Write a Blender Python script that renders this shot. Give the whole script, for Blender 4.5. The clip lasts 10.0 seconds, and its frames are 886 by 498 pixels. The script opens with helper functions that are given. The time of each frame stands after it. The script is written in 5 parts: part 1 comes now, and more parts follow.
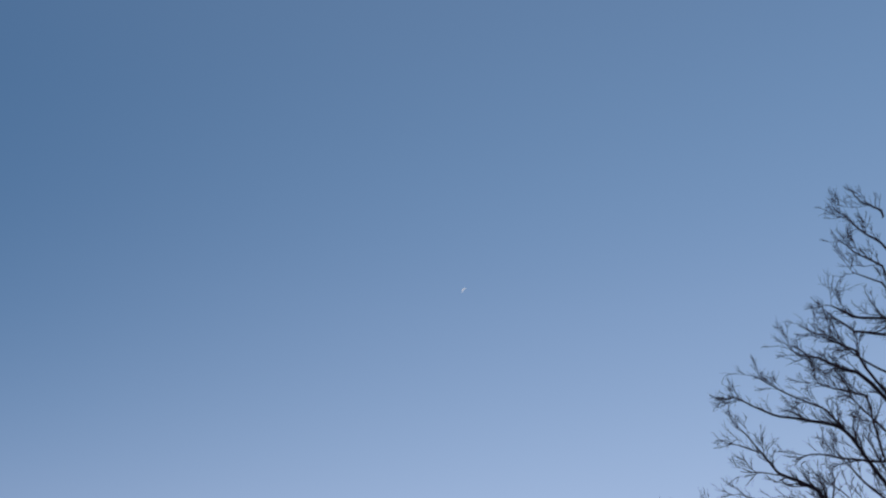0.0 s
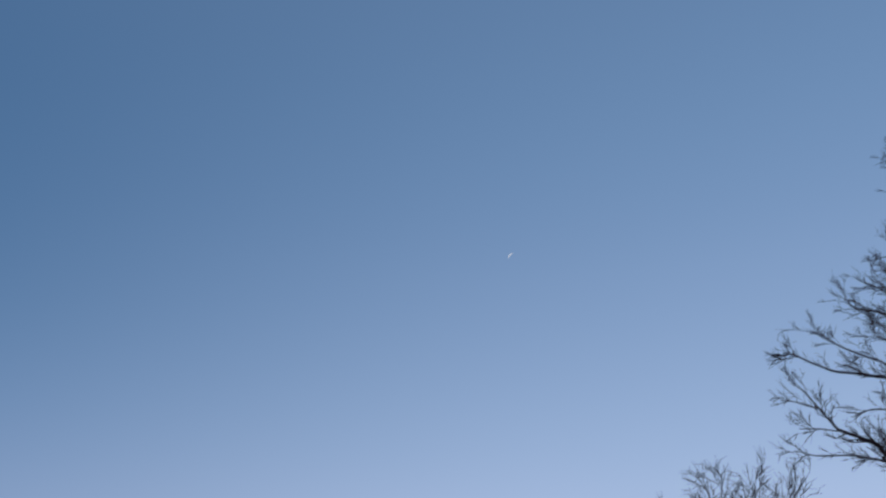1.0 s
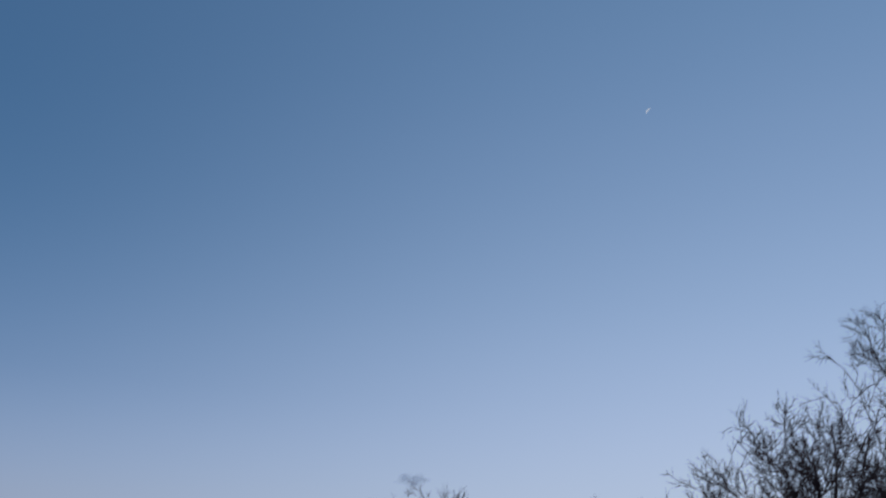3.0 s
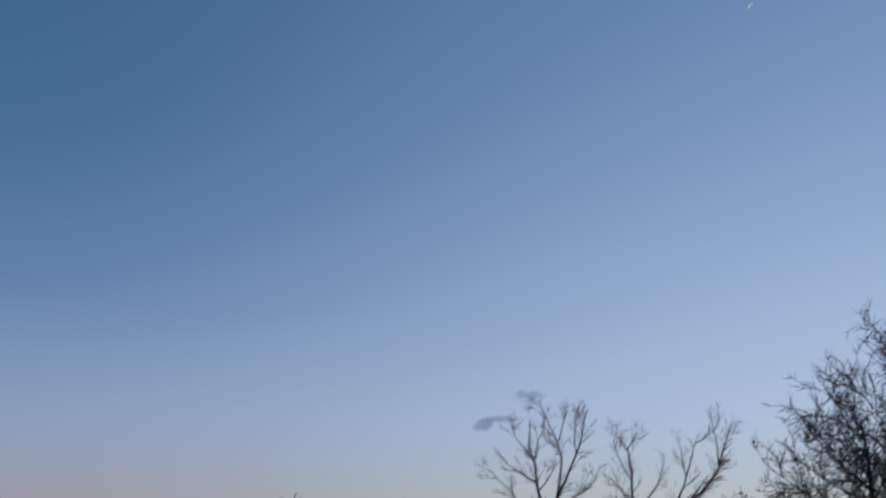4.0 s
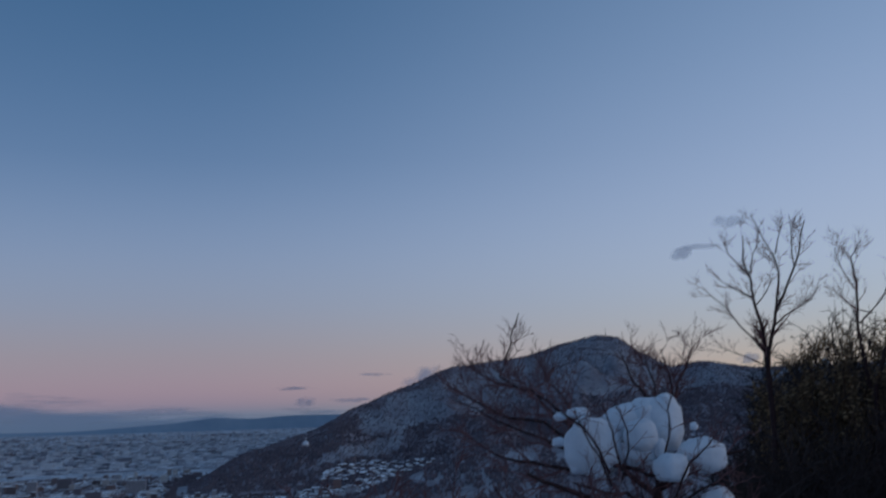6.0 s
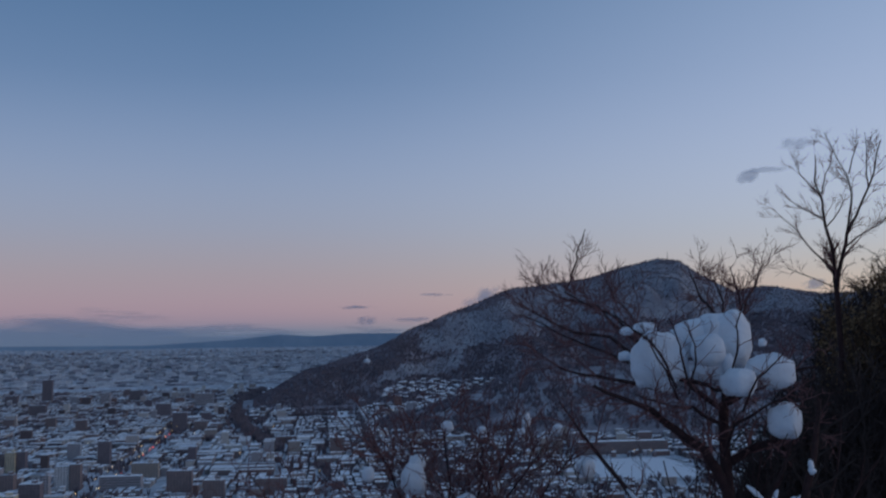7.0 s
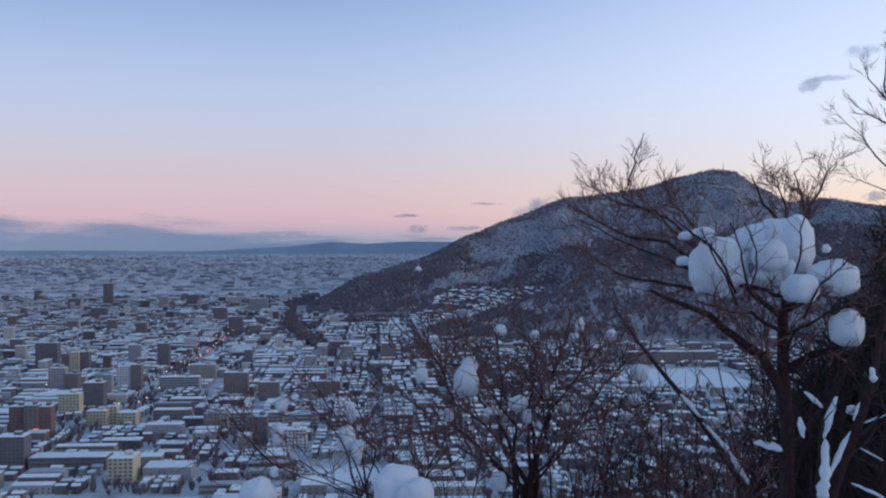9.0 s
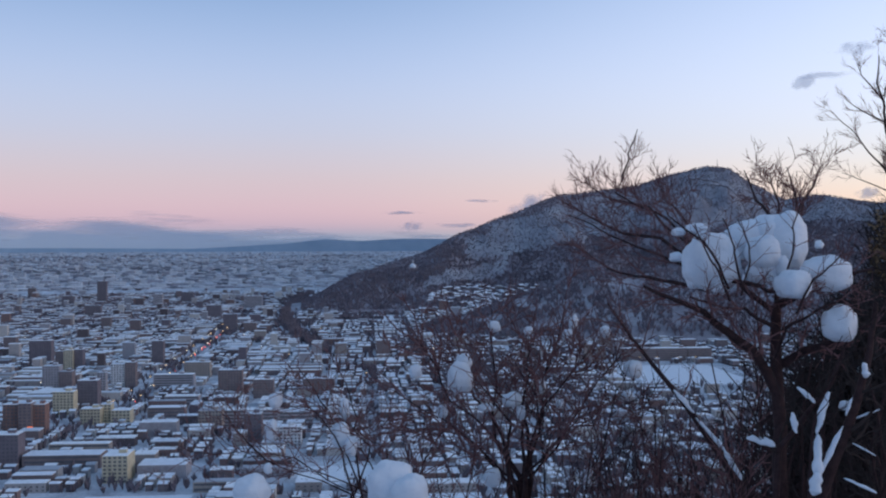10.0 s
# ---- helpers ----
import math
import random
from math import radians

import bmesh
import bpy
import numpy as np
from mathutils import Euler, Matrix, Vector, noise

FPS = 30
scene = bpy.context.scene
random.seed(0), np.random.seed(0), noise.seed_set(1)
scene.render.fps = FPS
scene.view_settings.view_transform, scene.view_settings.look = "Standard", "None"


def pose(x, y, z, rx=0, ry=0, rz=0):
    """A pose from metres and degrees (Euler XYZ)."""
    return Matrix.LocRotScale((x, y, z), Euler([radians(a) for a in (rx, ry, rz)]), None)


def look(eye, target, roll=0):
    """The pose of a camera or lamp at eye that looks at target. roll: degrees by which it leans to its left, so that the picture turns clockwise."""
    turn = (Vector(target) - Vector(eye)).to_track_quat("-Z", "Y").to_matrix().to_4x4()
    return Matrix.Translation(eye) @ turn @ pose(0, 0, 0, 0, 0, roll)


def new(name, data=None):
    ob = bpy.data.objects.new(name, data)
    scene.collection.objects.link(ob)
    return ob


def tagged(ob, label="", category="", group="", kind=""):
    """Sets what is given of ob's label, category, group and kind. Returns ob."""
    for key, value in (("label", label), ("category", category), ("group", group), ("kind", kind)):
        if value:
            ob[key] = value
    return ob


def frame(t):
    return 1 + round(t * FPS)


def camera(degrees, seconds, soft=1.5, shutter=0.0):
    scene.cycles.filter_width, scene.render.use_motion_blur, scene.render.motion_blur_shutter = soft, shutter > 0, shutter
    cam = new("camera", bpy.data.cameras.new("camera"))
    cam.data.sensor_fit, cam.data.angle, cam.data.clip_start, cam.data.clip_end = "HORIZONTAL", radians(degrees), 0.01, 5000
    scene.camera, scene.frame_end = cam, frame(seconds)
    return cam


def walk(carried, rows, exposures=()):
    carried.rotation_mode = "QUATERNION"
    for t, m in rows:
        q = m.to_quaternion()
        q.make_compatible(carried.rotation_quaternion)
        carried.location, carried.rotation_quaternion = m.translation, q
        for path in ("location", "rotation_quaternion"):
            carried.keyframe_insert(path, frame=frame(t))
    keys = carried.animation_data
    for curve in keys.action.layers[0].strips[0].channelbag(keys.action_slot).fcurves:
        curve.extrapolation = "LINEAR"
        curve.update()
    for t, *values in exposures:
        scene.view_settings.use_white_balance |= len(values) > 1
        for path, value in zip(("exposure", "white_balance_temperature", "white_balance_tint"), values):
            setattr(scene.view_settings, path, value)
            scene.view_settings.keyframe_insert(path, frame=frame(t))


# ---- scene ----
cam = camera(48.51, 10.0, soft=2.1, shutter=0.5)
walk(cam, [
    (0.0, pose(0.087, -0.371, 190.133, 123.65, -1.89, -37.62)),
    (0.5, pose(0.107, -0.332, 190.148, 122.94, -1.41, -36.03)),
    (1.0, pose(0.126, -0.301, 190.149, 121.61, -1.80, -34.39)),
    (1.5, pose(0.148, -0.272, 190.149, 119.17, -1.94, -31.72)),
    (2.0, pose(0.171, -0.253, 190.158, 117.31, -1.91, -29.46)),
    (2.2, pose(0.177, -0.249, 190.169, 116.70, -1.88, -28.65)),
    (3.3, pose(0.199, -0.250, 190.202, 112.24, -1.08, -23.24)),
    (3.5, pose(0.193, -0.239, 190.197, 111.25, -0.64, -21.69)),
    (4.0, pose(0.179, -0.204, 190.192, 108.90, -0.17, -18.13)),
    (4.5, pose(0.154, -0.130, 190.170, 106.87, 0.59, -14.94)),
    (5.0, pose(0.128, -0.084, 190.149, 104.37, 1.27, -11.60)),
    (5.5, pose(0.101, -0.063, 190.117, 102.10, 1.71, -8.74)),
    (6.8, pose(0.015, -0.061, 190.045, 95.99, 0.96, -3.51)),
    (7.0, pose(0.017, -0.061, 190.039, 95.19, 0.73, -2.95)),
    (7.5, pose(0.006, -0.045, 190.026, 92.95, 0.50, -1.76)),
    (8.0, pose(0.003, -0.027, 190.011, 91.66, 0.48, -0.63)),
    (8.5, pose(0.004, -0.011, 190.000, 90.30, 0.48, 0.08)),
    (9.0, pose(-0.003, 0.003, 190.002, 89.91, 0.06, 0.01)),
    (9.5, pose(-0.000, 0.000, 190.000, 89.80, -0.00, 0.00)),
    (10.0, pose(0.002, 0.002, 189.998, 89.74, 0.14, -0.31)),
], exposures=[(0.0, -0.7, 6200, 7), (2.0, -0.8, 6080, 6), (3.5, -0.9, 6020, 5), (5.0, -1.02, 5900, 5), (5.5, -1.08, 5900, 5), (6.8, -0.98, 6180, 6), (7.2, -0.78, 6300, 9),
    (7.6, -0.6, 6400, 9), (8.0, -0.42, 6500, 9), (8.6, -0.2, 6600, 9), (9.2, -0.03, 6600, 9), (10.0, -0.03, 6600, 9)])

EYE = Vector((0, 0, 190))


def at(bearing, rise, d):
    """A place by its bearing (degrees right of +y), its rise above eye level and its distance."""
    a, e = radians(bearing), radians(rise)
    return EYE + d * Vector((math.sin(a) * math.cos(e), math.cos(a) * math.cos(e), math.sin(e)))


# ---- dusk sky: two rising colour scales, away from and towards the sunken sun ----
def lin(r, g, b):
    return tuple(((c / 255 + 0.055) / 1.055) ** 2.4 if c > 10 else c / 3294 for c in (r, g, b)) + (1,)


def scale(tree, stops, fac):
    n = tree.nodes.new("ShaderNodeValToRGB")
    n.color_ramp.interpolation = "B_SPLINE"
    els = n.color_ramp.elements
    while len(els) < len(stops):
        els.new(0.5)
    for e, (p, c) in zip(els, stops):
        e.position, e.color = p, [0.5 * q for q in lin(*c)[:3]] + [1]
    tree.links.new(fac, n.inputs[0])
    return n.outputs[0]


world = bpy.data.worlds.new("dusk_sky")
scene.world = world
world.use_nodes = True
wt = world.node_tree
coord = wt.nodes.new("ShaderNodeTexCoord")
sep = wt.nodes.new("ShaderNodeSeparateXYZ")
wt.links.new(coord.outputs["Generated"], sep.inputs[0])


def math_node(tree, op, a, b=None, c=None):
    n = tree.nodes.new("ShaderNodeMath")
    n.operation = op
    for k, v in enumerate((a, b, c)):
        if v is None:
            continue
        if isinstance(v, (int, float)):
            n.inputs[k].default_value = v
        else:
            tree.links.new(v, n.inputs[k])
    return n.outputs[0]


# elevation scale: 0 at the horizon, 1 overhead, stretched near the horizon
rise = math_node(wt, "POWER", math_node(wt, "MAXIMUM", sep.outputs["Z"], 0.0), 0.5)


def lift(deg):
    return math.sqrt(math.sin(radians(deg)))


SUN_AZ = radians(80)
toward = math_node(wt, "ADD", math_node(wt, "MULTIPLY", sep.outputs["X"], math.sin(SUN_AZ)),
                   math_node(wt, "MULTIPLY", sep.outputs["Y"], math.cos(SUN_AZ)))
side_range = wt.nodes.new("ShaderNodeMapRange")
side_range.interpolation_type = "SMOOTHSTEP"
side_range.inputs["From Min"].default_value, side_range.inputs["From Max"].default_value = -0.02, 0.93
wt.links.new(toward, side_range.inputs["Value"])
side = side_range.outputs["Result"]
away_sky = scale(wt, [(0.0, (126, 152, 186)), (lift(0.5), (150, 164, 192)), (lift(1.1), (202, 178, 197)), (lift(1.9), (219, 189, 202)), (lift(2.9), (218, 195, 206)), (lift(4.3), (214, 201, 211)),
                      (lift(6.5), (200, 207, 230)), (lift(10), (186, 206, 243)), (lift(15), (140, 174, 222)), (lift(25), (92, 137, 187)),
                      (lift(40), (92, 130, 178)), (lift(56), (113, 144, 186)), (1.0, (145, 164, 194))], rise)
sun_sky = scale(wt, [(0.0, (270, 226, 190)), (lift(1.5), (272, 236, 200)), (lift(3), (270, 250, 224)), (lift(5), (251, 256, 260)),
                     (lift(8), (248, 259, 282)), (lift(13), (234, 249, 284)), (lift(20), (202, 227, 268)), (lift(30), (164, 194, 240)),
                     (lift(40), (144, 180, 226)), (lift(56), (126, 157, 203)), (1.0, (134, 160, 193))], rise)
mix = wt.nodes.new("ShaderNodeMix")
mix.data_type = "RGBA"
wt.links.new(side, mix.inputs[0])
wt.links.new(away_sky, mix.inputs[6])
wt.links.new(sun_sky, mix.inputs[7])
# the afterglow round the place where the sun went down
glow_az = radians(98)
glow = math_node(wt, "ADD", math_node(wt, "MULTIPLY", sep.outputs["X"], math.sin(glow_az)), math_node(wt, "MULTIPLY", sep.outputs["Y"], math.cos(glow_az)))
glow = math_node(wt, "MULTIPLY_ADD", glow, 4.5, -3.5)
glow.node.use_clamp = True
glow_mix = wt.nodes.new("ShaderNodeMix")
glow_mix.data_type, glow_mix.blend_type = "RGBA", "ADD"
wt.links.new(glow, glow_mix.inputs[0])
wt.links.new(mix.outputs[2], glow_mix.inputs[6])
glow_mix.inputs[7].default_value = (0.65, 0.42, 0.27, 1)
bg = wt.nodes["Background"]
wt.links.new(glow_mix.outputs[2], bg.inputs[0])
bg.inputs[1].default_value = 2.0  # the colour scales above hold half of the light


# ---- materials ----
def material(name, colours, size=1.0, rough=0.8, bump=0.2, bump_size=None, island=False, grain=6.0, metal=0.0, detail=6.0):
    """A rough surface whose colours follow noise at two sizes (metres), or vary from piece to piece."""
    m = bpy.data.materials.new(name)
    m.use_nodes = True
    t = m.node_tree
    p = t.nodes["Principled BSDF"]
    p.inputs["Roughness"].default_value = rough
    p.inputs["Metallic"].default_value = metal
    p.inputs["Specular IOR Level"].default_value = 0.25
    geo = t.nodes.new("ShaderNodeNewGeometry")
    n1 = t.nodes.new("ShaderNodeTexNoise")
    n1.inputs["Scale"].default_value = 1.0 / size
    n1.inputs["Detail"].default_value = detail
    n1.inputs["Roughness"].default_value = 0.62
    t.links.new(geo.outputs["Position"], n1.inputs["Vector"])
    n2 = t.nodes.new("ShaderNodeTexNoise")
    n2.inputs["Scale"].default_value = grain / size
    n2.inputs["Detail"].default_value = 3.0
    t.links.new(geo.outputs["Position"], n2.inputs["Vector"])
    fac = math_node(t, "MULTIPLY_ADD", math_node(t, "SUBTRACT", n2.outputs[0], 0.5), 0.35, n1.outputs[0])
    r = t.nodes.new("ShaderNodeValToRGB")
    els = r.color_ramp.elements
    while len(els) < len(colours):
        els.new(0.5)
    for k, (e, c) in enumerate(zip(els, colours)):
        e.position = (k / len(colours)) if island else 0.3 + 0.4 * k / max(1, len(colours) - 1)
        e.color = (*c, 1)
    if island:
        r.color_ramp.interpolation = "CONSTANT"
        info = t.nodes.new("ShaderNodeObjectInfo")
        both = math_node(t, "FRACT", math_node(t, "ADD", geo.outputs["Random Per Island"], info.outputs["Random"]))
        t.links.new(both, r.inputs[0])
        mx = t.nodes.new("ShaderNodeMix")
        mx.data_type, mx.blend_type = "RGBA", "MULTIPLY"
        mx.inputs[0].default_value = 0.5
        t.links.new(r.outputs[0], mx.inputs[6])
        grey = t.nodes.new("ShaderNodeCombineColor")
        lift_fac = math_node(t, "MULTIPLY_ADD", fac, 1.2, 0.4)
        for k in range(3):
            t.links.new(lift_fac, grey.inputs[k])
        t.links.new(grey.outputs[0], mx.inputs[7])
        t.links.new(mx.outputs[2], p.inputs["Base Color"])
    else:
        t.links.new(fac, r.inputs[0])
        t.links.new(r.outputs[0], p.inputs["Base Color"])
    if bump:
        b = t.nodes.new("ShaderNodeBump")
        b.inputs["Strength"].default_value = bump
        b.inputs["Distance"].default_value = (bump_size or size) * 0.1
        t.links.new(fac, b.inputs["Height"])
        t.links.new(b.outputs[0], p.inputs["Normal"])
    return m


def glowing(name, colour, power):
    m = bpy.data.materials.new(name)
    m.use_nodes = True
    p = m.node_tree.nodes["Principled BSDF"]
    p.inputs["Base Color"].default_value = (*colour, 1)
    p.inputs["Emission Color"].default_value = (*colour, 1)
    p.inputs["Emission Strength"].default_value = power
    return m


SNOW = material("fresh_snow", [(0.68, 0.74, 0.8), (0.8, 0.85, 0.9)], 0.18, 0.7, 0.7)
ROOF_SNOW = material("roof_snow", [(0.9, 0.93, 0.96), (0.8, 0.85, 0.91), (0.92, 0.95, 0.97), (0.68, 0.74, 0.8), (0.87, 0.91, 0.96), (0.42, 0.45, 0.5), (0.76, 0.82, 0.89), (0.9, 0.93, 0.96)], 6.0, 0.7, 0.2, island=True)
FIELD_SNOW = material("field_snow", [(0.72, 0.77, 0.83), (0.84, 0.88, 0.93)], 6.0, 0.7, 0.2)
BARK = material("dark_bark", [(0.026, 0.0135, 0.014), (0.066, 0.036, 0.035)], 0.05, 0.9, 0.5)
TWIG = material("twig_bark", [(0.14, 0.066, 0.064), (0.25, 0.128, 0.122)], 0.1, 0.9, 0.2)
BUD_TWIG = material("brown_bud_twigs", [(0.09, 0.058, 0.035), (0.18, 0.115, 0.06)], 0.2, 0.9, 0.2)
HILL_SNOW = material("snowy_hillside", [(0.24, 0.24, 0.28), (0.32, 0.33, 0.37), (0.43, 0.45, 0.49)], 110.0, 0.9, 0.0, grain=9.0, detail=9.0)
# the blue of the far hills is distance haze put into their base colour
FAR_HILL = material("hazy_wooded_hills", [(0.24, 0.35, 0.46), (0.34, 0.45, 0.55)], 300.0, 0.9, 0.0)
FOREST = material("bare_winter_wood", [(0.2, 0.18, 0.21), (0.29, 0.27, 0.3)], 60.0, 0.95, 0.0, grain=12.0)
PLAIN = material("snow_covered_plain", [(0.3, 0.31, 0.35), (0.52, 0.56, 0.61), (0.78, 0.82, 0.88)], 40.0, 0.85, 0.0, grain=14.0, detail=9.0)
ROAD = material("slushy_road", [(0.2, 0.21, 0.24), (0.36, 0.38, 0.42)], 8.0, 0.6, 0.1)
WALLS = material("house_walls", [(0.13, 0.105, 0.11), (0.21, 0.17, 0.17), (0.34, 0.3, 0.28), (0.46, 0.42, 0.4), (0.17, 0.145, 0.165), (0.54, 0.51, 0.48), (0.25, 0.17, 0.155), (0.36, 0.35, 0.37)], 3.0, 0.8, 0.1, island=True)


# paler, bluer wall tones: haze over the distant city mixed into the paint
FAR_WALLS = material("hazy_city_walls", [(0.3, 0.32, 0.36), (0.42, 0.44, 0.48), (0.55, 0.57, 0.6), (0.22, 0.23, 0.27), (0.6, 0.62, 0.64), (0.36, 0.36, 0.4)], 3.0, 0.8, 0.0, island=True)


def plaster(name, c):
    return material(name, [tuple(v * 0.8 for v in c), tuple(min(1, v * 1.15) for v in c)], 5.0, 0.8, 0.1)


PAINT = {k: plaster(k + "_render", c) for k, c in dict(cream=(0.62, 0.54, 0.38), grey=(0.4, 0.38, 0.4), brown=(0.26, 0.205, 0.2), dark=(0.2, 0.17, 0.19),
         white=(0.7, 0.7, 0.7), brick=(0.28, 0.17, 0.145), tan=(0.4, 0.345, 0.3)).items()}
BRUSH = material("dark_brush", [(0.024, 0.017, 0.016), (0.066, 0.047, 0.042)], 0.5, 0.95, 0.0)
CITY_TREE = material("dark_city_trees", [(0.17, 0.14, 0.155), (0.26, 0.22, 0.245)], 30.0, 0.95, 0.0)
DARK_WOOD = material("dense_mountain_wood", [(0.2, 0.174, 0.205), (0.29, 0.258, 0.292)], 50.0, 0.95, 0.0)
DEAD_LEAF = material("withered_leaves", [(0.15, 0.095, 0.048), (0.32, 0.2, 0.1)], 0.3, 0.8, 0.0)
WOOD_FLOOR = material("snow_dusted_wood_floor", [(0.22, 0.2, 0.23), (0.34, 0.33, 0.36), (0.52, 0.53, 0.57)], 90.0, 0.95, 0.0, grain=9.0, detail=9.0)
BRUSHY_FLOOR = material("brushy_mountain_floor", [(0.19, 0.17, 0.198), (0.26, 0.24, 0.272), (0.39, 0.38, 0.415)], 70.0, 0.95, 0.0, grain=9.0, detail=9.0)
# base colour lifted to include the dusk sky reflected in the panes
GLASS = material("skylit_window_glass", [(0.12, 0.12, 0.13), (0.18, 0.18, 0.19)], 3.0, 0.12, 0.0)
WARM = glowing("warm_lamp_light", (1.0, 0.66, 0.3), 3.0)
WHITE_LAMP = glowing("white_lamp_light", (1.0, 0.9, 0.7), 3.0)
RED_LAMP = glowing("red_tail_light", (1.0, 0.1, 0.07), 2.6)
ORANGE = glowing("orange_sign_light", (1.0, 0.22, 0.06), 0.9)
MOONLIGHT = glowing("sunlit_moon", (1.0, 0.97, 0.95), 0.6)


# ---- mesh helpers ----
def mesh_from(name, verts, faces, mats, slots=None, smooth=False):
    me = bpy.data.meshes.new(name)
    me.from_pydata([tuple(v) for v in verts], [], faces)
    for m in mats if isinstance(mats, (list, tuple)) else [mats]:
        me.materials.append(m)
    if slots is not None:
        me.polygons.foreach_set("material_index", slots)
    if smooth:
        me.polygons.foreach_set("use_smooth", [True] * len(me.polygons))
    me.update()
    return me


def child(name, me, parent, label=""):
    ob = new(name, me)
    ob.parent = parent
    if label:
        ob["label"] = label
    return ob


def empty(name, place, **tags):
    ob = new(name)
    ob.location = place
    return tagged(ob, **tags)


class Wood:
    """Gathers tapered round branches into one mesh."""

    def __init__(self):
        self.v, self.f = [], []

    def tube(self, pts, radii, sides=5):
        base = len(self.v)
        d0 = (pts[-1] - pts[0]).normalized()
        side_v = d0.orthogonal().normalized()
        other = d0.cross(side_v)
        for p, r in zip(pts, radii):
            for k in range(sides):
                a = 2 * math.pi * k / sides
                self.v.append(p + r * (math.cos(a) * side_v + math.sin(a) * other))
        for j in range(len(pts) - 1):
            for k in range(sides):
                q, n = base + j * sides, (k + 1) % sides
                self.f.append((q + k, q + n, q + sides + n, q + sides + k))

    def shifted(self, o):
        return [v - o for v in self.v]


def bent(rng, a, b, n, wob):
    """A path from a to b in n steps, bent a little."""
    out, off = [a], Vector()
    length = (b - a).length
    for k in range(1, n + 1):
        off += Vector((rng.gauss(0, 1), rng.gauss(0, 1), rng.gauss(0, 1))) * wob * length / n
        fade = 1 - abs(2 * k / n - 1) ** 2 if k < n else 0
        out.append(a.lerp(b, k / n) + off * fade)
    return out


def sprout(rng, twigs, path, r0, r1, depth, density, reach, up_pull=0.25, spread=50, cut=0.003, first=0.15):
    """Twigs along a branch, and finer twigs along those."""
    total = sum((b - a).length for a, b in zip(path, path[1:]))
    for _ in range(max(1, int(total * density + rng.random()))):
        s = rng.uniform(first, 1.0)
        j = min(int(s * (len(path) - 1)), len(path) - 2)
        p = path[j].lerp(path[j + 1], s * (len(path) - 1) - j)
        d = (path[j + 1] - path[j]).normalized()
        axis = d.orthogonal().normalized()
        axis.rotate(Matrix.Rotation(rng.uniform(0, 2 * math.pi), 3, d))
        nd = d.copy()
        nd.rotate(Matrix.Rotation(radians(rng.gauss(spread, 11)), 3, axis))
        nd = (nd + Vector((0, 0, up_pull))).normalized()
        ln = reach * rng.uniform(0.4, 1.2) * (1.15 - 0.55 * s)
        r = max(cut if depth > 1 else cut * 0.75, (r0 + (r1 - r0) * s) * rng.uniform(0.35, 0.55))
        n = 4 if depth > 1 else 2
        sub = bent(rng, p, p + nd * ln, n, 0.13)
        twigs.tube(sub, [r * (1 - 0.6 * k / n) for k in range(n + 1)], 4 if r > 2 * cut else 3)
        if depth > 1:
            sprout(rng, twigs, sub, r, r * 0.4, depth - 1, density * 1.6, reach * 0.6, up_pull, spread, cut)


def limb(root, rng, twigs, pts, r0, r1, depth=2, density=3.0, reach=0.8, wob=0.12, spread=50, up_pull=0.25, cut=0.003, sides=7, bark=None, first=0.15):
    """A main branch through the given places, a part of its own, with its twigs."""
    path = [pts[0]]
    for a, b in zip(pts, pts[1:]):
        path += bent(rng, a, b, 4, wob)[1:]
    n = len(path) - 1
    w = Wood()
    w.tube(path, [r0 + (r1 - r0) * k / n for k in range(n + 1)], sides)
    child("limb", mesh_from("limb", w.shifted(root.location), w.f, bark or BARK, smooth=True), root)
    sprout(rng, twigs, path, r0, r1, depth, density, reach, up_pull, spread, cut, first)
    return path


def blob(seed, rings=18, seg=26, lump=0.16, flat=0.75):
    """A rounded heap of snow, about 1 m wide, flatter underneath."""
    v, f = [], []
    o = Vector((seed * 7.3, seed * 3.1, seed * 1.7))
    for i in range(rings + 1):
        th = math.pi * i / rings
        for k in range(seg):
            a = 2 * math.pi * k / seg
            d = Vector((math.sin(th) * math.cos(a), math.sin(th) * math.sin(a), math.cos(th)))
            r = 0.5 * (1 + lump * noise.noise(d * 1.3 + o) + 0.09 * noise.noise(d * 2.6 + o) + 0.035 * noise.noise(d * 7 + o))
            d = Vector([math.copysign(abs(c) ** 0.8, c) for c in d]) * 0.93
            p = d * r
            if p.z < 0:
                p.z *= flat
            v.append(p)
    for i in range(rings):
        for k in range(seg):
            n = (k + 1) % seg
            f.append((i * seg + k, (i + 1) * seg + k, (i + 1) * seg + n, i * seg + n))
    return mesh_from("snow_clump", v, f, SNOW, smooth=True)


BLOBS = [blob(k) for k in range(6)]


def snow_clump(parent, place, w, h, k=0, lean=0):
    ob = child("snow_clump", BLOBS[k % 6], parent, "rounded clump of fresh snow")
    ob.matrix_local = Matrix.Translation(place - (parent.location if parent.type == "EMPTY" else Vector())) @ pose(0, 0, 0, lean, 0, 57 * k) @ Matrix.Diagonal((w, w * 0.9, h * 1.1, 1))
    return ob


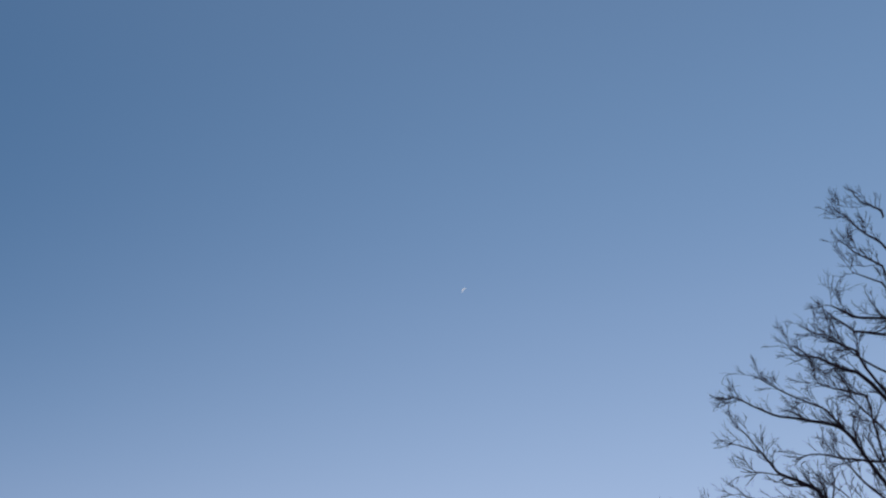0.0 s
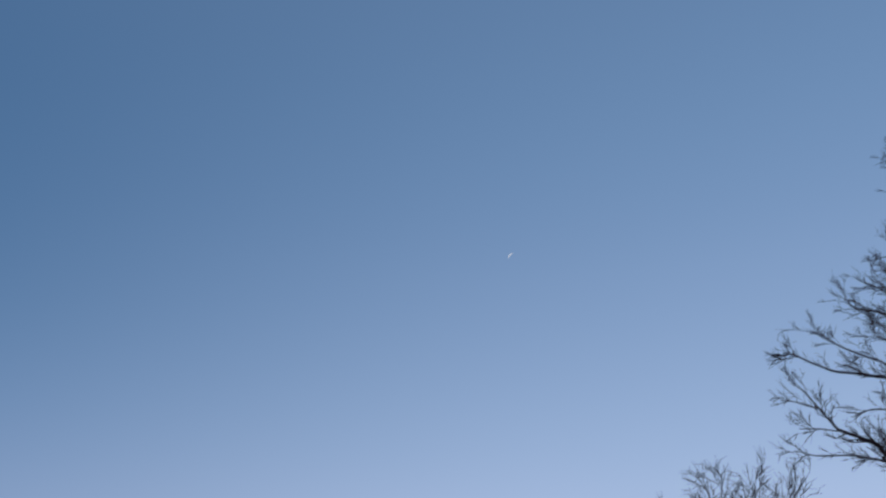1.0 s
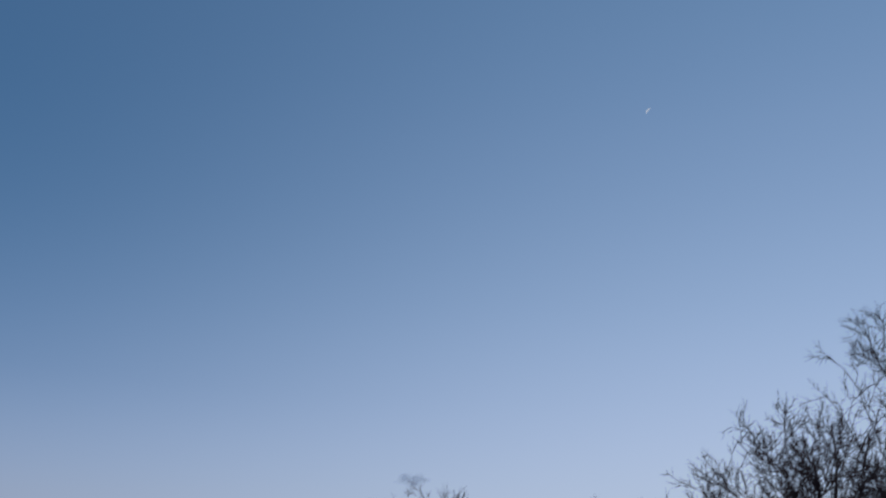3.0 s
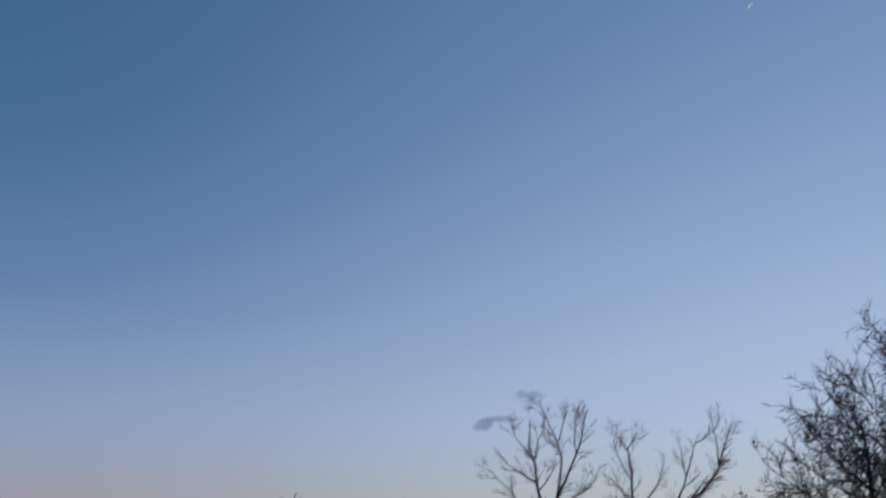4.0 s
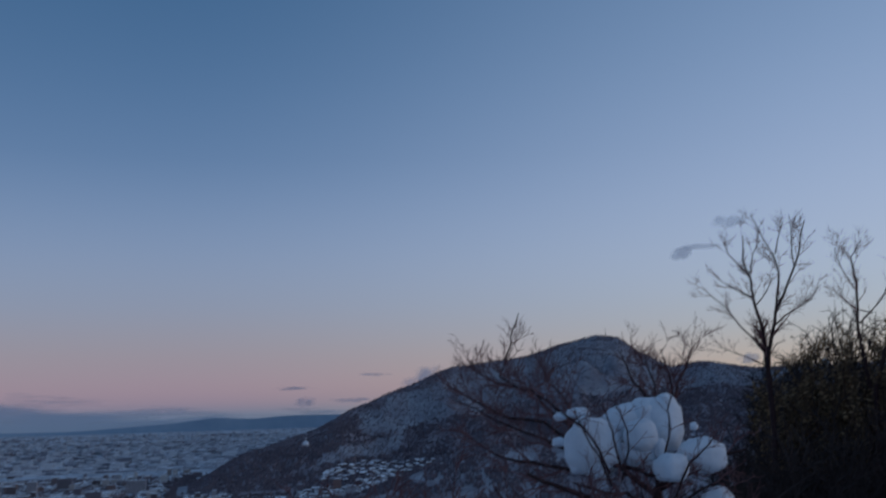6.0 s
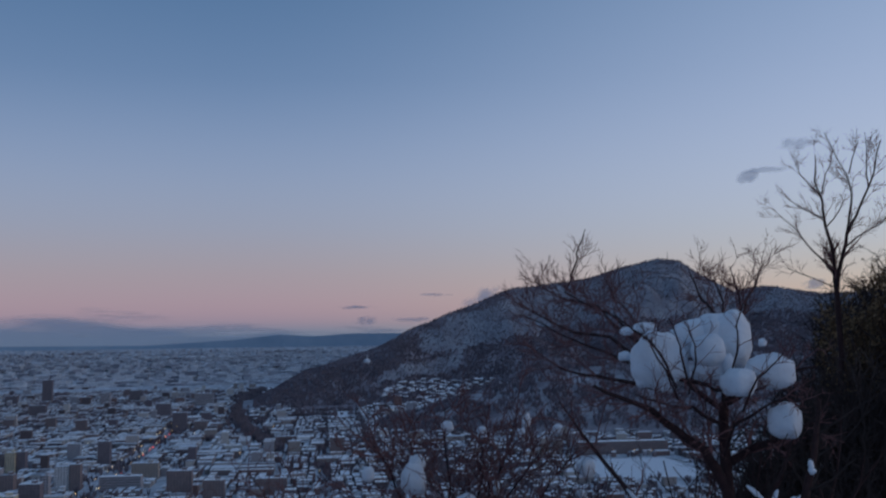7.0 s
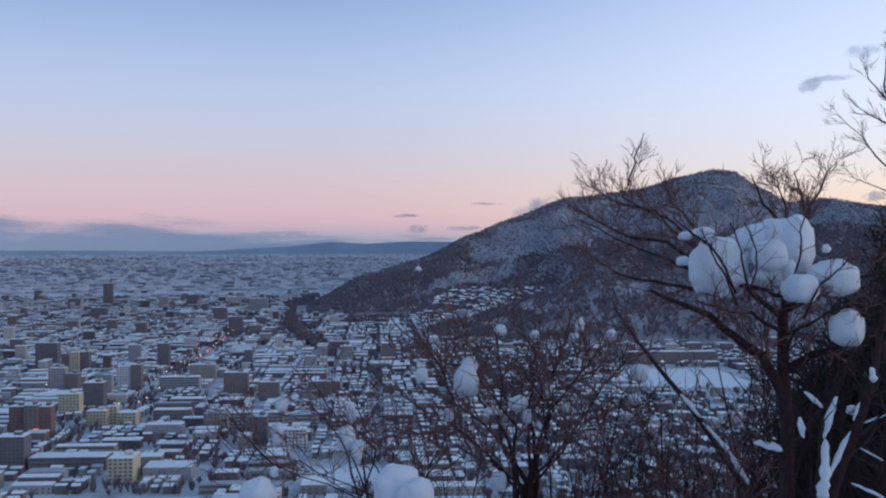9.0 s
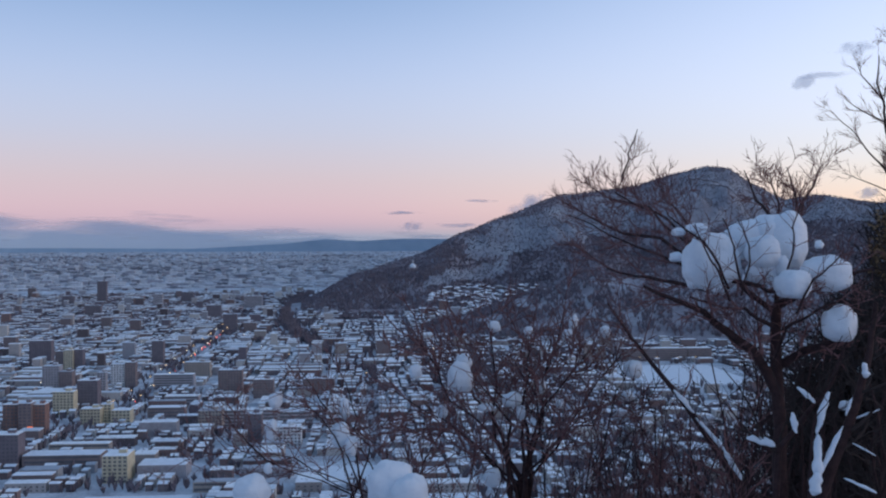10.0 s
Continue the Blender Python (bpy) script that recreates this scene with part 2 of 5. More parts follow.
def strip_mesh(seed, rings=16, seg=12):
    """An uneven ridge of snow 1 m long, thin at both ends."""
    v, f = [], []
    for i in range(rings + 1):
        t = i / rings
        q = Vector((t * 4 + seed * 5.1, seed * 2.3, 0))
        r = 0.5 * max(0.02, math.sin(math.pi * t)) ** 0.35 * (0.8 + 0.45 * noise.noise(q) + 0.12 * noise.noise(q * 3))
        cy, cz = 0.14 * noise.noise(q + Vector((0, 9, 0))), 0.12 * noise.noise(q + Vector((0, 0, 9)))
        for k in range(seg):
            a = 2 * math.pi * k / seg
            v.append((t - 0.5, cy + r * math.cos(a), cz + r * math.sin(a) * (1 if math.sin(a) > 0 else 0.5)))
    for i in range(rings):
        for k in range(seg):
            n = (k + 1) % seg
            f.append((i * seg + k, i * seg + n, (i + 1) * seg + n, (i + 1) * seg + k))
    return mesh_from("snow_strip", v, f, SNOW, smooth=True)


STRIPS = [strip_mesh(k + 1) for k in range(6)]


def snow_strip(parent, a, b, w, k=0):
    """Snow lying along a stem from a to b."""
    ob = child("snow_strip", STRIPS[k % 6], parent, "strip of snow lying along a stem")
    turn = (b - a).to_track_quat("X", "Z").to_matrix().to_4x4()
    ob.matrix_local = Matrix.Translation((a + b) / 2 - parent.location) @ turn @ Matrix.Diagonal(((b - a).length * 1.05, w * 0.72, w * 0.72, 1))
    return ob


# ---- land: one sheet from the hilltop to the horizon ----
FLAT, EDGE, FAR = 4000.0, 4850.0, 30000.0


def sink(r):
    """Height of the plain, which rises to the eye's level as far land does."""
    if r < FLAT:
        return 0.0
    k = min(1.0, (r - FLAT) / (EDGE - FLAT))
    return 190 - 190 * r / (FLAT * (FAR / FLAT) ** k)


def knots(x, pairs):
    """Smooth steps between (x, y) pairs."""
    for (x0, y0), (x1, y1) in zip(pairs, pairs[1:]):
        if x <= x1:
            s = min(1, max(0, (x - x0) / (x1 - x0)))
            s = s + 0.35 * (s * s * (3 - 2 * s) - s)
            return y0 + (y1 - y0) * s
    return pairs[-1][1]


def ease(x):
    x = min(1, max(0, x))
    return x * x * (3 - 2 * x)


def land(x, y):
    r = math.hypot(x, y)
    az = math.degrees(math.atan2(x, y))
    side_k = ease((az - 15) / 13)
    back_k = max(ease((-az - 40) / 50), ease((az - 110) / 50))
    front = 0.3 - 0.25 * side_k
    front += (0.35 - front) * back_k
    hill = 188.3 - front * min(r, 60)
    if r > 60:
        hill -= (0.34 + 0.12 * noise.noise(Vector((x, y, 0)) / 130)) * (r - 60)
    # the wooded spur beside the viewpoint
    hill += 2.9 * ease((az - 17) / 11) * ease((120 - az) / 30) * ease((r - 7) / 16) * (0.85 + 0.3 * noise.noise(Vector((x, y, 4)) / 5)) * ease((90 - r) / 40)
    return max(hill, sink(r)) + (0.25 * noise.noise(Vector((x, y, 0)) * 0.3) if r < 80 else 0)


def land_sheet():
    rs = [0.0] + [0.8 * 1.062 ** k for k in range(146) if 0.8 * 1.062 ** k < EDGE] + [EDGE]
    azs = [k * 1.0 for k in range(360)]
    v = [(0, 0, land(0, 0))]
    f = []
    for r in rs[1:]:
        for a in azs:
            x, y = r * math.sin(radians(a)), r * math.cos(radians(a))
            v.append((x, y, land(x, y)))
    n = len(azs)
    for k in range(n):
        f.append((0, 1 + (k + 1) % n, 1 + k))
    for i in range(len(rs) - 2):
        for k in range(n):
            a, b = 1 + i * n + k, 1 + i * n + (k + 1) % n
            f.append((a, b, b + n, a + n))
    ob = new("ground", mesh_from("ground", v, f, PLAIN, smooth=True))
    return tagged(ob, "snow-covered hillside falling to a wide white plain", "ground", kind="structure")


land_sheet()


# ---- the mountain, the wooded knoll before it and the far hills ----
CREST = [(-12, -4.6), (-7.98, -3.30), (-4.73, -1.67), (-1.45, -0.70), (1.84, 0.84), (3.98, 1.70), (7.07, 2.84),
         (10.93, 3.24), (13.91, 4.05), (15.36, 4.37), (16.51, 4.22), (17.87, 3.28), (19.49, 2.45), (21.23, 2.67), (24.03, 2.19), (38, 2.4), (50, 3.5)]


def mountain_height(az, r):
    crest_r = 2950 + 950 * min(1, max(0, (az + 10) / 24))
    base_r = 2600 + 250 * min(1, max(0, (az + 10) / 14))
    top = 190 + crest_r * math.tan(radians(knots(az, CREST)))
    if r > crest_r:
        return top - (r - crest_r) * 0.45
    s = max(0.0, (r - base_r) / (crest_r - base_r))
    x, y = r * math.sin(radians(az)), r * math.cos(radians(az))
    spur = noise.fractal(Vector((x / 330 + y / 900, y / 520 - x / 1500, 3.3)), 0.9, 2.1, 4)
    shape = s ** 1.25 + 0.3 * spur * math.sin(math.pi * min(1, s))
    return top * shape - 2 * (1 - s) + 3 * noise.noise(Vector((x, y, 0)) / 40) * min(1, s * 3)


def open_face(az, r):
    """Whether the mountain is open snowy ground here, between dense wood on the lower spurs and along the crest."""
    z = mountain_height(az, r)
    az += 0.55 * noise.fractal(Vector((az * 1.6, r / 70, 1.0)), 0.8, 2.1, 3)
    tilt = math.degrees(math.atan2(z - 190, r)) + 0.35 * noise.fractal(Vector((az * 0.7, r / 260, 5.0)), 0.9, 2.0, 3)
    face = knots(az, [(0.6, 3.0), (1.6, -0.7), (3.2, -0.9), (5.8, -0.15), (9.5, 0.55), (14, 1.0), (27, 1.3)])
    rim = knots(az, CREST) - knots(az, [(-12, 0.5), (8, 0.42), (12, 0.12), (27, 0.12)])
    glade = -0.6 < az < 3.8 and -2.5 + 0.2 * az < tilt < -1.75 + 0.22 * az
    return face < tilt < rim or glade, tilt > rim


def polar_patch(name, a0, a1, da, r0, r1, dr, height, mat_used, zone=None):
    v, f, slots = [], [], []
    na, nr = int((a1 - a0) / da) + 1, int((r1 - r0) / dr) + 1
    for i in range(nr):
        for k in range(na):
            az, r = a0 + k * da, r0 + i * dr
            v.append((r * math.sin(radians(az)), r * math.cos(radians(az)), height(az, r)))
    for i in range(nr - 1):
        for k in range(na - 1):
            q = i * na + k
            f.append((q, q + 1, q + na + 1, q + na))
            slots.append(zone(a0 + (k + 0.5) * da, r0 + (i + 0.5) * dr) if zone else 0)
    return new(name, mesh_from(name, v, f, mat_used, slots, smooth=True))


tagged(polar_patch("mountain", -12, 50, 0.14, 2560, 4400, 16, mountain_height, [HILL_SNOW, BRUSHY_FLOOR], lambda az, r: 0 if az < -7.8 or open_face(az, r)[0] else 1),
       "long wooded mountain ridge dusted with snow", "mountain", kind="structure")


def knoll_height(az, r):
    crest = knots(az, [(-4, -5.6), (-2, -5.0), (1, -4.3), (3, -3.7), (6, -2.7), (9, -1.85), (13, -1.6), (20, -1.3), (30, -0.8), (50, 0)])
    crest_r = 2250
    top = 190 + crest_r * math.tan(radians(crest))
    s = (r - 1950) / (crest_r - 1950)
    if r > crest_r:
        return top - (r - crest_r) * 0.16
    return top * max(0, s) ** 0.8 + 3 * noise.noise(Vector((az * 3, r / 60, 0))) * max(0, s) - 1


tagged(polar_patch("wooded_knoll", -4, 50, 0.2, 1940, 2900, 24, knoll_height, WOOD_FLOOR),
       "low knoll covered with bare winter wood", "hill", kind="structure")


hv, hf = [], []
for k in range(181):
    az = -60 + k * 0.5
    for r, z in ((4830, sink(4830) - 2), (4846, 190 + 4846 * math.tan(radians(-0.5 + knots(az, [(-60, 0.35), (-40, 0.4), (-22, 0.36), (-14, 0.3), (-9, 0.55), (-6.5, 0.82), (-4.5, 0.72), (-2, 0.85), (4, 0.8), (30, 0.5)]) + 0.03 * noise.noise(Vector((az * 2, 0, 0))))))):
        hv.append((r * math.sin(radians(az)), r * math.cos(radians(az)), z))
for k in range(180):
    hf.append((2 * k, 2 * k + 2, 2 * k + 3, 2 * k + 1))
tagged(new("backdrop_hills", mesh_from("backdrop_hills", hv, hf, FAR_HILL, smooth=True)), "low wooded hills on the horizon, haze painted into their blue", "hills", kind="structure")


def tree_tufts(name, places, mat_used, label, category="trees", blades=7, slim=1.0):
    """Many small bare trees: spiky sprays of thin blades."""
    rng = random.Random(name + label)
    v, f = [], []
    for (x, y, z, h) in places:
        b = Vector((x, y, z - 0.5))
        for _ in range(blades):
            a = rng.uniform(0, 2 * math.pi)
            sp = rng.uniform(0.05, 0.5) * h
            top = b + Vector((math.cos(a) * sp, math.sin(a) * sp, h * rng.uniform(0.6, 1.1)))
            wd = h * rng.uniform(0.05, 0.12) * slim
            s = Vector((rng.uniform(-1, 1), rng.uniform(-1, 1), 0)).normalized() * wd
            q = len(v)
            mid = b.lerp(top, 0.55) + s * 1.2
            v += [b - s * 0.4, b + s * 0.4, mid, top, b.lerp(top, 0.55) - s * 1.2]
            f += [(q, q + 1, q + 2, q + 4), (q + 4, q + 2, q + 3)]
    return tagged(new(name, mesh_from(name, v, f, mat_used)), label, category, kind="stuff")


rng = random.Random(5)
spots, dark_spots = [], []
while len(spots) + len(dark_spots) < 42000:
    az, r = rng.uniform(-7.9, 27), 2600 + 1330 * rng.random() ** 0.7
    crest_r = 2950 + 950 * min(1, max(0, (az + 10) / 24))
    if r > crest_r + 15:
        continue
    z = mountain_height(az, r)
    if z < 6:
        continue
    x, y = r * math.sin(radians(az)), r * math.cos(radians(az))
    bare, rim = open_face(az, r)
    if bare:
        if rng.random() < 0.6:
            spots.append((x, y, z, rng.uniform(4, 8)))
    elif rim or rng.random() < 0.75 + 0.5 * noise.noise(Vector((az * 0.9, r / 120, 2.0))):
        dark_spots.append((x, y, z, rng.uniform(4, 6.5) if rim else rng.uniform(6, 10)))
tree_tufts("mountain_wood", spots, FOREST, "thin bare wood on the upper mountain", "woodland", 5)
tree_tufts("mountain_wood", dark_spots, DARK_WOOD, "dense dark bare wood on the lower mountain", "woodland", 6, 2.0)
spots = []
while len(spots) < 7500:
    az, r = rng.uniform(-4, 34), rng.uniform(1965, 2420)
    z = knoll_height(az, r)
    if z > 3 and noise.noise(Vector((az * 1.1, r / 90, 8.0))) > -0.22:
        spots.append((r * math.sin(radians(az)), r * math.cos(radians(az)), z, rng.uniform(8, 13)))
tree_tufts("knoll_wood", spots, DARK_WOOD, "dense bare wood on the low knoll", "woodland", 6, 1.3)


# ---- the city ----
GRID = radians(4)
CG, SG = math.cos(GRID), math.sin(GRID)


def box(v, f, s, cx, cy, w, d, z0, h, turn=GRID, slot=0, top_slot=None, inset=0.0):
    c, n = math.cos(turn), math.sin(turn)
    q = len(v)
    for z, k in ((z0, 0.0), (z0 + h, inset)):
        for sx, sy in ((-1, -1), (1, -1), (1, 1), (-1, 1)):
            lx, ly = sx * (w / 2 - k), sy * (d / 2 - k)
            v.append((cx + lx * c - ly * n, cy + lx * n + ly * c, z))
    for k in range(4):
        m = (k + 1) % 4
        f.append((q + k, q + m, q + 4 + m, q + 4 + k))
        s.append(slot)
    f.append((q + 4, q + 5, q + 6, q + 7))
    s.append(slot if top_slot is None else top_slot)


KEEP_OUT = []


def free(x, y, pad=0):
    return all(abs(x - a) > w + pad or abs(y - b) > d + pad for a, b, w, d in KEEP_OUT)


def tower(x, y, w, h, colour="grey", depth=None, bands="windows", label=None, name="apartment_building", base=0.0):
    """A block of flats or offices: walls, a snowy roof with a parapet and lift house, and rows of windows."""
    d = depth or max(9.0, min(w, 16.0))
    y = y + d / 2
    KEEP_OUT.append((x, y, w / 2 + 3, d / 2 + 3))
    root = empty(name, (x, y, base), label=label or f"{colour} {'high' if h > 24 else 'low'} flat-roofed building with snow on its roof", category="building", group="city buildings")
    root.rotation_euler.z = GRID
    v, f, s = [], [], []
    box(v, f, s, 0, 0, w, d, 0, h, 0)
    child("wall", mesh_from("wall", v, f, PAINT[colour]), root)
    v, f, s = [], [], []
    box(v, f, s, 0, 0, w - 0.5, d - 0.5, h, 0.45, 0, inset=0.3)
    child("roof_snow", mesh_from("roof_snow", v, f, ROOF_SNOW), root, "thick snow on the flat roof")
    if h > 15:
        v, f, s = [], [], []
        box(v, f, s, w * 0.18, 0, min(6, w * 0.3), min(5, d * 0.4), h, 3.2, 0)
        hut = child("lift_house", mesh_from("lift_house", v, f, PAINT[colour]), root)
        v, f, s = [], [], []
        box(v, f, s, w * 0.18, 0, min(6, w * 0.3) - 0.2, min(5, d * 0.4) - 0.2, h + 3.2, 0.4, 0, inset=0.2)
        child("snow_cap", mesh_from("snow_cap", v, f, ROOF_SNOW), hut, "snow on the lift house")
    floors = max(2, int(h / 3.1))
    fh = h / floors
    if bands == "windows":
        cols = max(2, int(w / 3.4))
        pane, pf, ps = [], [], []
        box(pane, pf, ps, 0, 0, w / cols * 0.55, 0.1, 0, fh * 0.5, 0)
        me = mesh_from("window", pane, pf, GLASS)
        if cols * floors <= 110:
            for i in range(floors):
                for k in range(cols):
                    o = child("window", me, root)
                    o.location = (-w / 2 + (k + 0.5) * w / cols, -d / 2 - 0.03, i * fh + fh * 0.3)
        else:
            bands = "strips"
    if bands == "strips":
        for i in range(floors):
            v, f, s = [], [], []
            box(v, f, s, 0, -d / 2 - 0.03, w * 0.95, 0.1, i * fh + fh * 0.35, fh * 0.42, 0)
            child("window_band", mesh_from("window_band", v, f, GLASS), root)
    return root


tower(-627, 1551, 33.9, 40.1, "dark")
tower(-578, 1502, 12.1, 28.5, "brown")
tower(-562, 1495, 13.7, 31.0, "cream")
tower(-550, 1502, 14.7, 31.1, "dark")
tower(-506, 1285, 21.4, 32.5, "grey")
tower(-487, 1285, 17.0, 25.1, "brown")
tower(-408, 1143, 23.6, 32.9, "dark")
tower(-419, 1224, 10.5, 31.7, "grey")
tower(-420, 1101, 22.8, 26.0, "cream")
tower(-369, 1042, 21.0, 16.8, "cream")
tower(-357, 1055, 12.1, 19.4, "cream")
tower(-339, 1049, 19.9, 13.9, "cream")
tower(-429, 986, 14.7, 30.6, "brick")
tower(-412, 980, 13.0, 32.7, "brown")
tower(-401, 986, 13.6, 30.6, "brick")
tower(-368, 832, 23.9, 29.7, "dark", 18)
tower(-1074, 3146, 28.9, 76.0, "dark")
tower(-905, 2581, 41.5, 32.6, "dark")
tower(-1129, 3003, 34.5, 36.3, "dark")
tower(-447, 1566, 18.0, 37.8, "dark")
tower(-457, 2159, 29.8, 38.5, "dark")
tower(-262, 1237, 29.9, 32.7, "brown")
tower(-217, 1219, 24.5, 23.1, "brown")
tower(-349, 1296, 52.1, 19.4, "grey", bands="strips")
tower(-345, 1406, 36.4, 22.6, "tan")
tower(-429, 1316, 18.2, 31.0, "white")
tower(-412, 1316, 13.6, 33.3, "brown")
tower(-232, 998, 24.1, 21.8, "tan")
tower(-196, 1026, 57.8, 17.7, "grey", bands="strips")
tower(-150, 1032, 34.4, 14.8, "grey", bands="strips")
tower(-179, 946, 16.9, 27.2, "dark")
tower(-278, 974, 36.4, 14.6, "grey", bands="none")
tower(-321, 836, 64.9, 11.6, "brown", 22, bands="strips", name="school_building")
tower(-329, 900, 54.3, 8.3, "tan", 12, bands="strips")
tower(-259, 785, 19.8, 21.7, "cream", 26)
tower(-226, 800, 39.1, 11.0, "grey", 26, bands="none")
tower(-171, 756, 35.6, 7.8, "tan", 12, bands="strips")
tower(-145, 925, 30.8, 18.6, "white")
# the blocks at x -559 and -847 are brownish; their grey stands in for haze
tower(-559, 2976, 54, 36, "grey")
tower(-575, 2522, 36.2, 36.2, "dark")
tower(-847, 2976, 27.4, 42, "grey")
tower(-403, 2104, 26.6, 24.2, "brown")
tower(-801, 3146, 39.8, 39.8, "dark")
tower(-152, 1247, 39.4, 20.1, "brown")
tower(-1435, 3477, 24.0, 40.0, "brown")
tower(-300, 1083, 40.5, 11.2, "brown", bands="strips")
tower(-305, 1167, 40.2, 10.7, "grey", bands="strips")
tower(372, 1596, 148.6, 20.2, "brown", 20, bands="strips", name="school_building", label="long low school building beside a snowy field")
tower(-61, 2898, 158.2, 13.3, "tan", 14, bands="strips")

# open snow: sports fields and yards
for fx, fy, fw, fd in ((355, 1430, 170, 240), (-168, 2600, 130, 400), (-225, 728, 90, 50), (-82, 819, 70, 60)):
    KEEP_OUT.append((fx, fy, fw / 2, fd / 2))

ROAD_X0, ROAD_Y0 = -365.0, 1157.0


def road_x(y):
    return ROAD_X0 - (y - ROAD_Y0) * 0.106 - (0.3 * (ROAD_Y0 - y) if y < ROAD_Y0 else 0)


v, f = [], []
for k in range(31):
    y = 1010 + k * 60
    for sx in (-9, 9):
        v.append((road_x(y) + sx, y, 0.25))
    if k:
        f.append((2 * k - 2, 2 * k - 1, 2 * k + 1, 2 * k))
tagged(new("road", mesh_from("road", v, f, ROAD)), "straight slushy main road through the city", "road", kind="structure")


# the tree-lined river bank, by bearing and fall below eye level
bank = [(-6.50, -6.20), (-7.95, -5.28), (-8.78, -4.45), (-8.80, -3.80), (-8.10, -3.12), (-6.80, -2.55)]
BANK = [(190 / math.tan(radians(-e)) * math.sin(radians(a)), 190 / math.tan(radians(-e)) * math.cos(radians(a))) for a, e in bank]


def near_bank(x, y, d):
    for (x0, y0), (x1, y1) in zip(BANK, BANK[1:]):
        k = min(1, max(0, ((x - x0) * (x1 - x0) + (y - y0) * (y1 - y0)) / ((x1 - x0) ** 2 + (y1 - y0) ** 2)))
        if math.hypot(x - x0 - k * (x1 - x0), y - y0 - k * (y1 - y0)) < d:
            return True
    return False


def in_valley(x, y):
    """Ground that houses stand on: the plain and the valley before the knoll."""
    az = math.degrees(math.atan2(x, y))
    r = math.hypot(x, y)
    if land(x, y) > 1.0 or az < -34 or az > 34 or r > 4010:
        return False
    if az > -12 and mountain_height(az, r) > 0.5 and r > 2560:
        return False
    if az > -4 and 1940 < r < 3000 and knoll_height(az, r) > 0.5:
        return False
    return abs(x - road_x(y)) > (21 if y > 1000 else 0) and not near_bank(x, y, 34)


rng = random.Random(11)
lots = []
bx = -1500
while bx < 1500:
    by = 560
    wide = rng.uniform(58, 78)
    while by < 4120:
        deep = rng.uniform(52, 70)
        style = noise.noise(Vector((bx / 420, by / 420, 1.0)))
        xx = bx
        while xx < bx + wide - 9:
            long_one = rng.random() < (0.07 if bx < 0 else 0.015)
            big = long_one or rng.random() < (0.13 + 0.2 * max(0, style)) + (0.12 if by > 1500 else 0)
            w = rng.uniform(30, 50) if long_one else rng.uniform(12, 26) if big else rng.uniform(7, 11) if bx < 0 else rng.uniform(6.5, 9.5)
            yy = by
            while yy < by + deep - 9:
                d = rng.uniform(11, 18) if big else rng.uniform(8, 11)
                gx = (xx + w / 2) * CG - (yy + d / 2 - 900) * SG * 1.0
                gy = 900 + (xx + w / 2) * SG + (yy + d / 2 - 900) * CG
                h = rng.uniform(7, 12) if long_one else (rng.uniform(7, 13) if rng.random() < 0.9 or by < 1500 else rng.uniform(18, 32)) if big else rng.uniform(5, 8)
                if rng.random() < (0.86 if gx < 0.02 * gy else 0.58) and in_valley(gx, gy) and free(gx, gy, max(w, d) / 2):
                    lots.append((gx, gy, w - rng.uniform(1.5, 3), d - rng.uniform(1.5, 3), h, big))
                yy += d + rng.uniform(0.5, 5)
            xx += w + rng.uniform(0.5, 5)
        by += deep + rng.uniform(7, 11)
    bx += wide + rng.uniform(8, 12)

lots.sort(key=lambda q: math.hypot(q[0] + 150, q[1]))
singles, rest = lots[:400], lots[400:]


def roofed(v, f, s, x, y, w, d, h, pitched, z0=0.0, scale_k=1.0):
    """Walls with a snowy flat or pitched roof."""
    box(v, f, s, x, y, w, d, z0, h * scale_k, GRID)
    z = z0 + h * scale_k
    if pitched:
        q = len(v)
        over = 0.5
        for sx, sy, zz in ((-1, -1, 0), (1, -1, 0), (1, 1, 0), (-1, 1, 0), (-1, 0, 1), (1, 0, 1)):
            lx, ly = sx * (w / 2 + over), sy * (d / 2 + over)
            v.append((x + lx * CG - ly * SG, y + lx * SG + ly * CG, z + zz * d * 0.2))
        f += [(q, q + 1, q + 5, q + 4), (q + 2, q + 3, q + 4, q + 5), (q + 1, q + 2, q + 5), (q + 3, q, q + 4)]
        s += [1, 1, 0, 0]
    else:
        box(v, f, s, x, y, w + 0.5, d + 0.5, z, 0.9, GRID, 1)


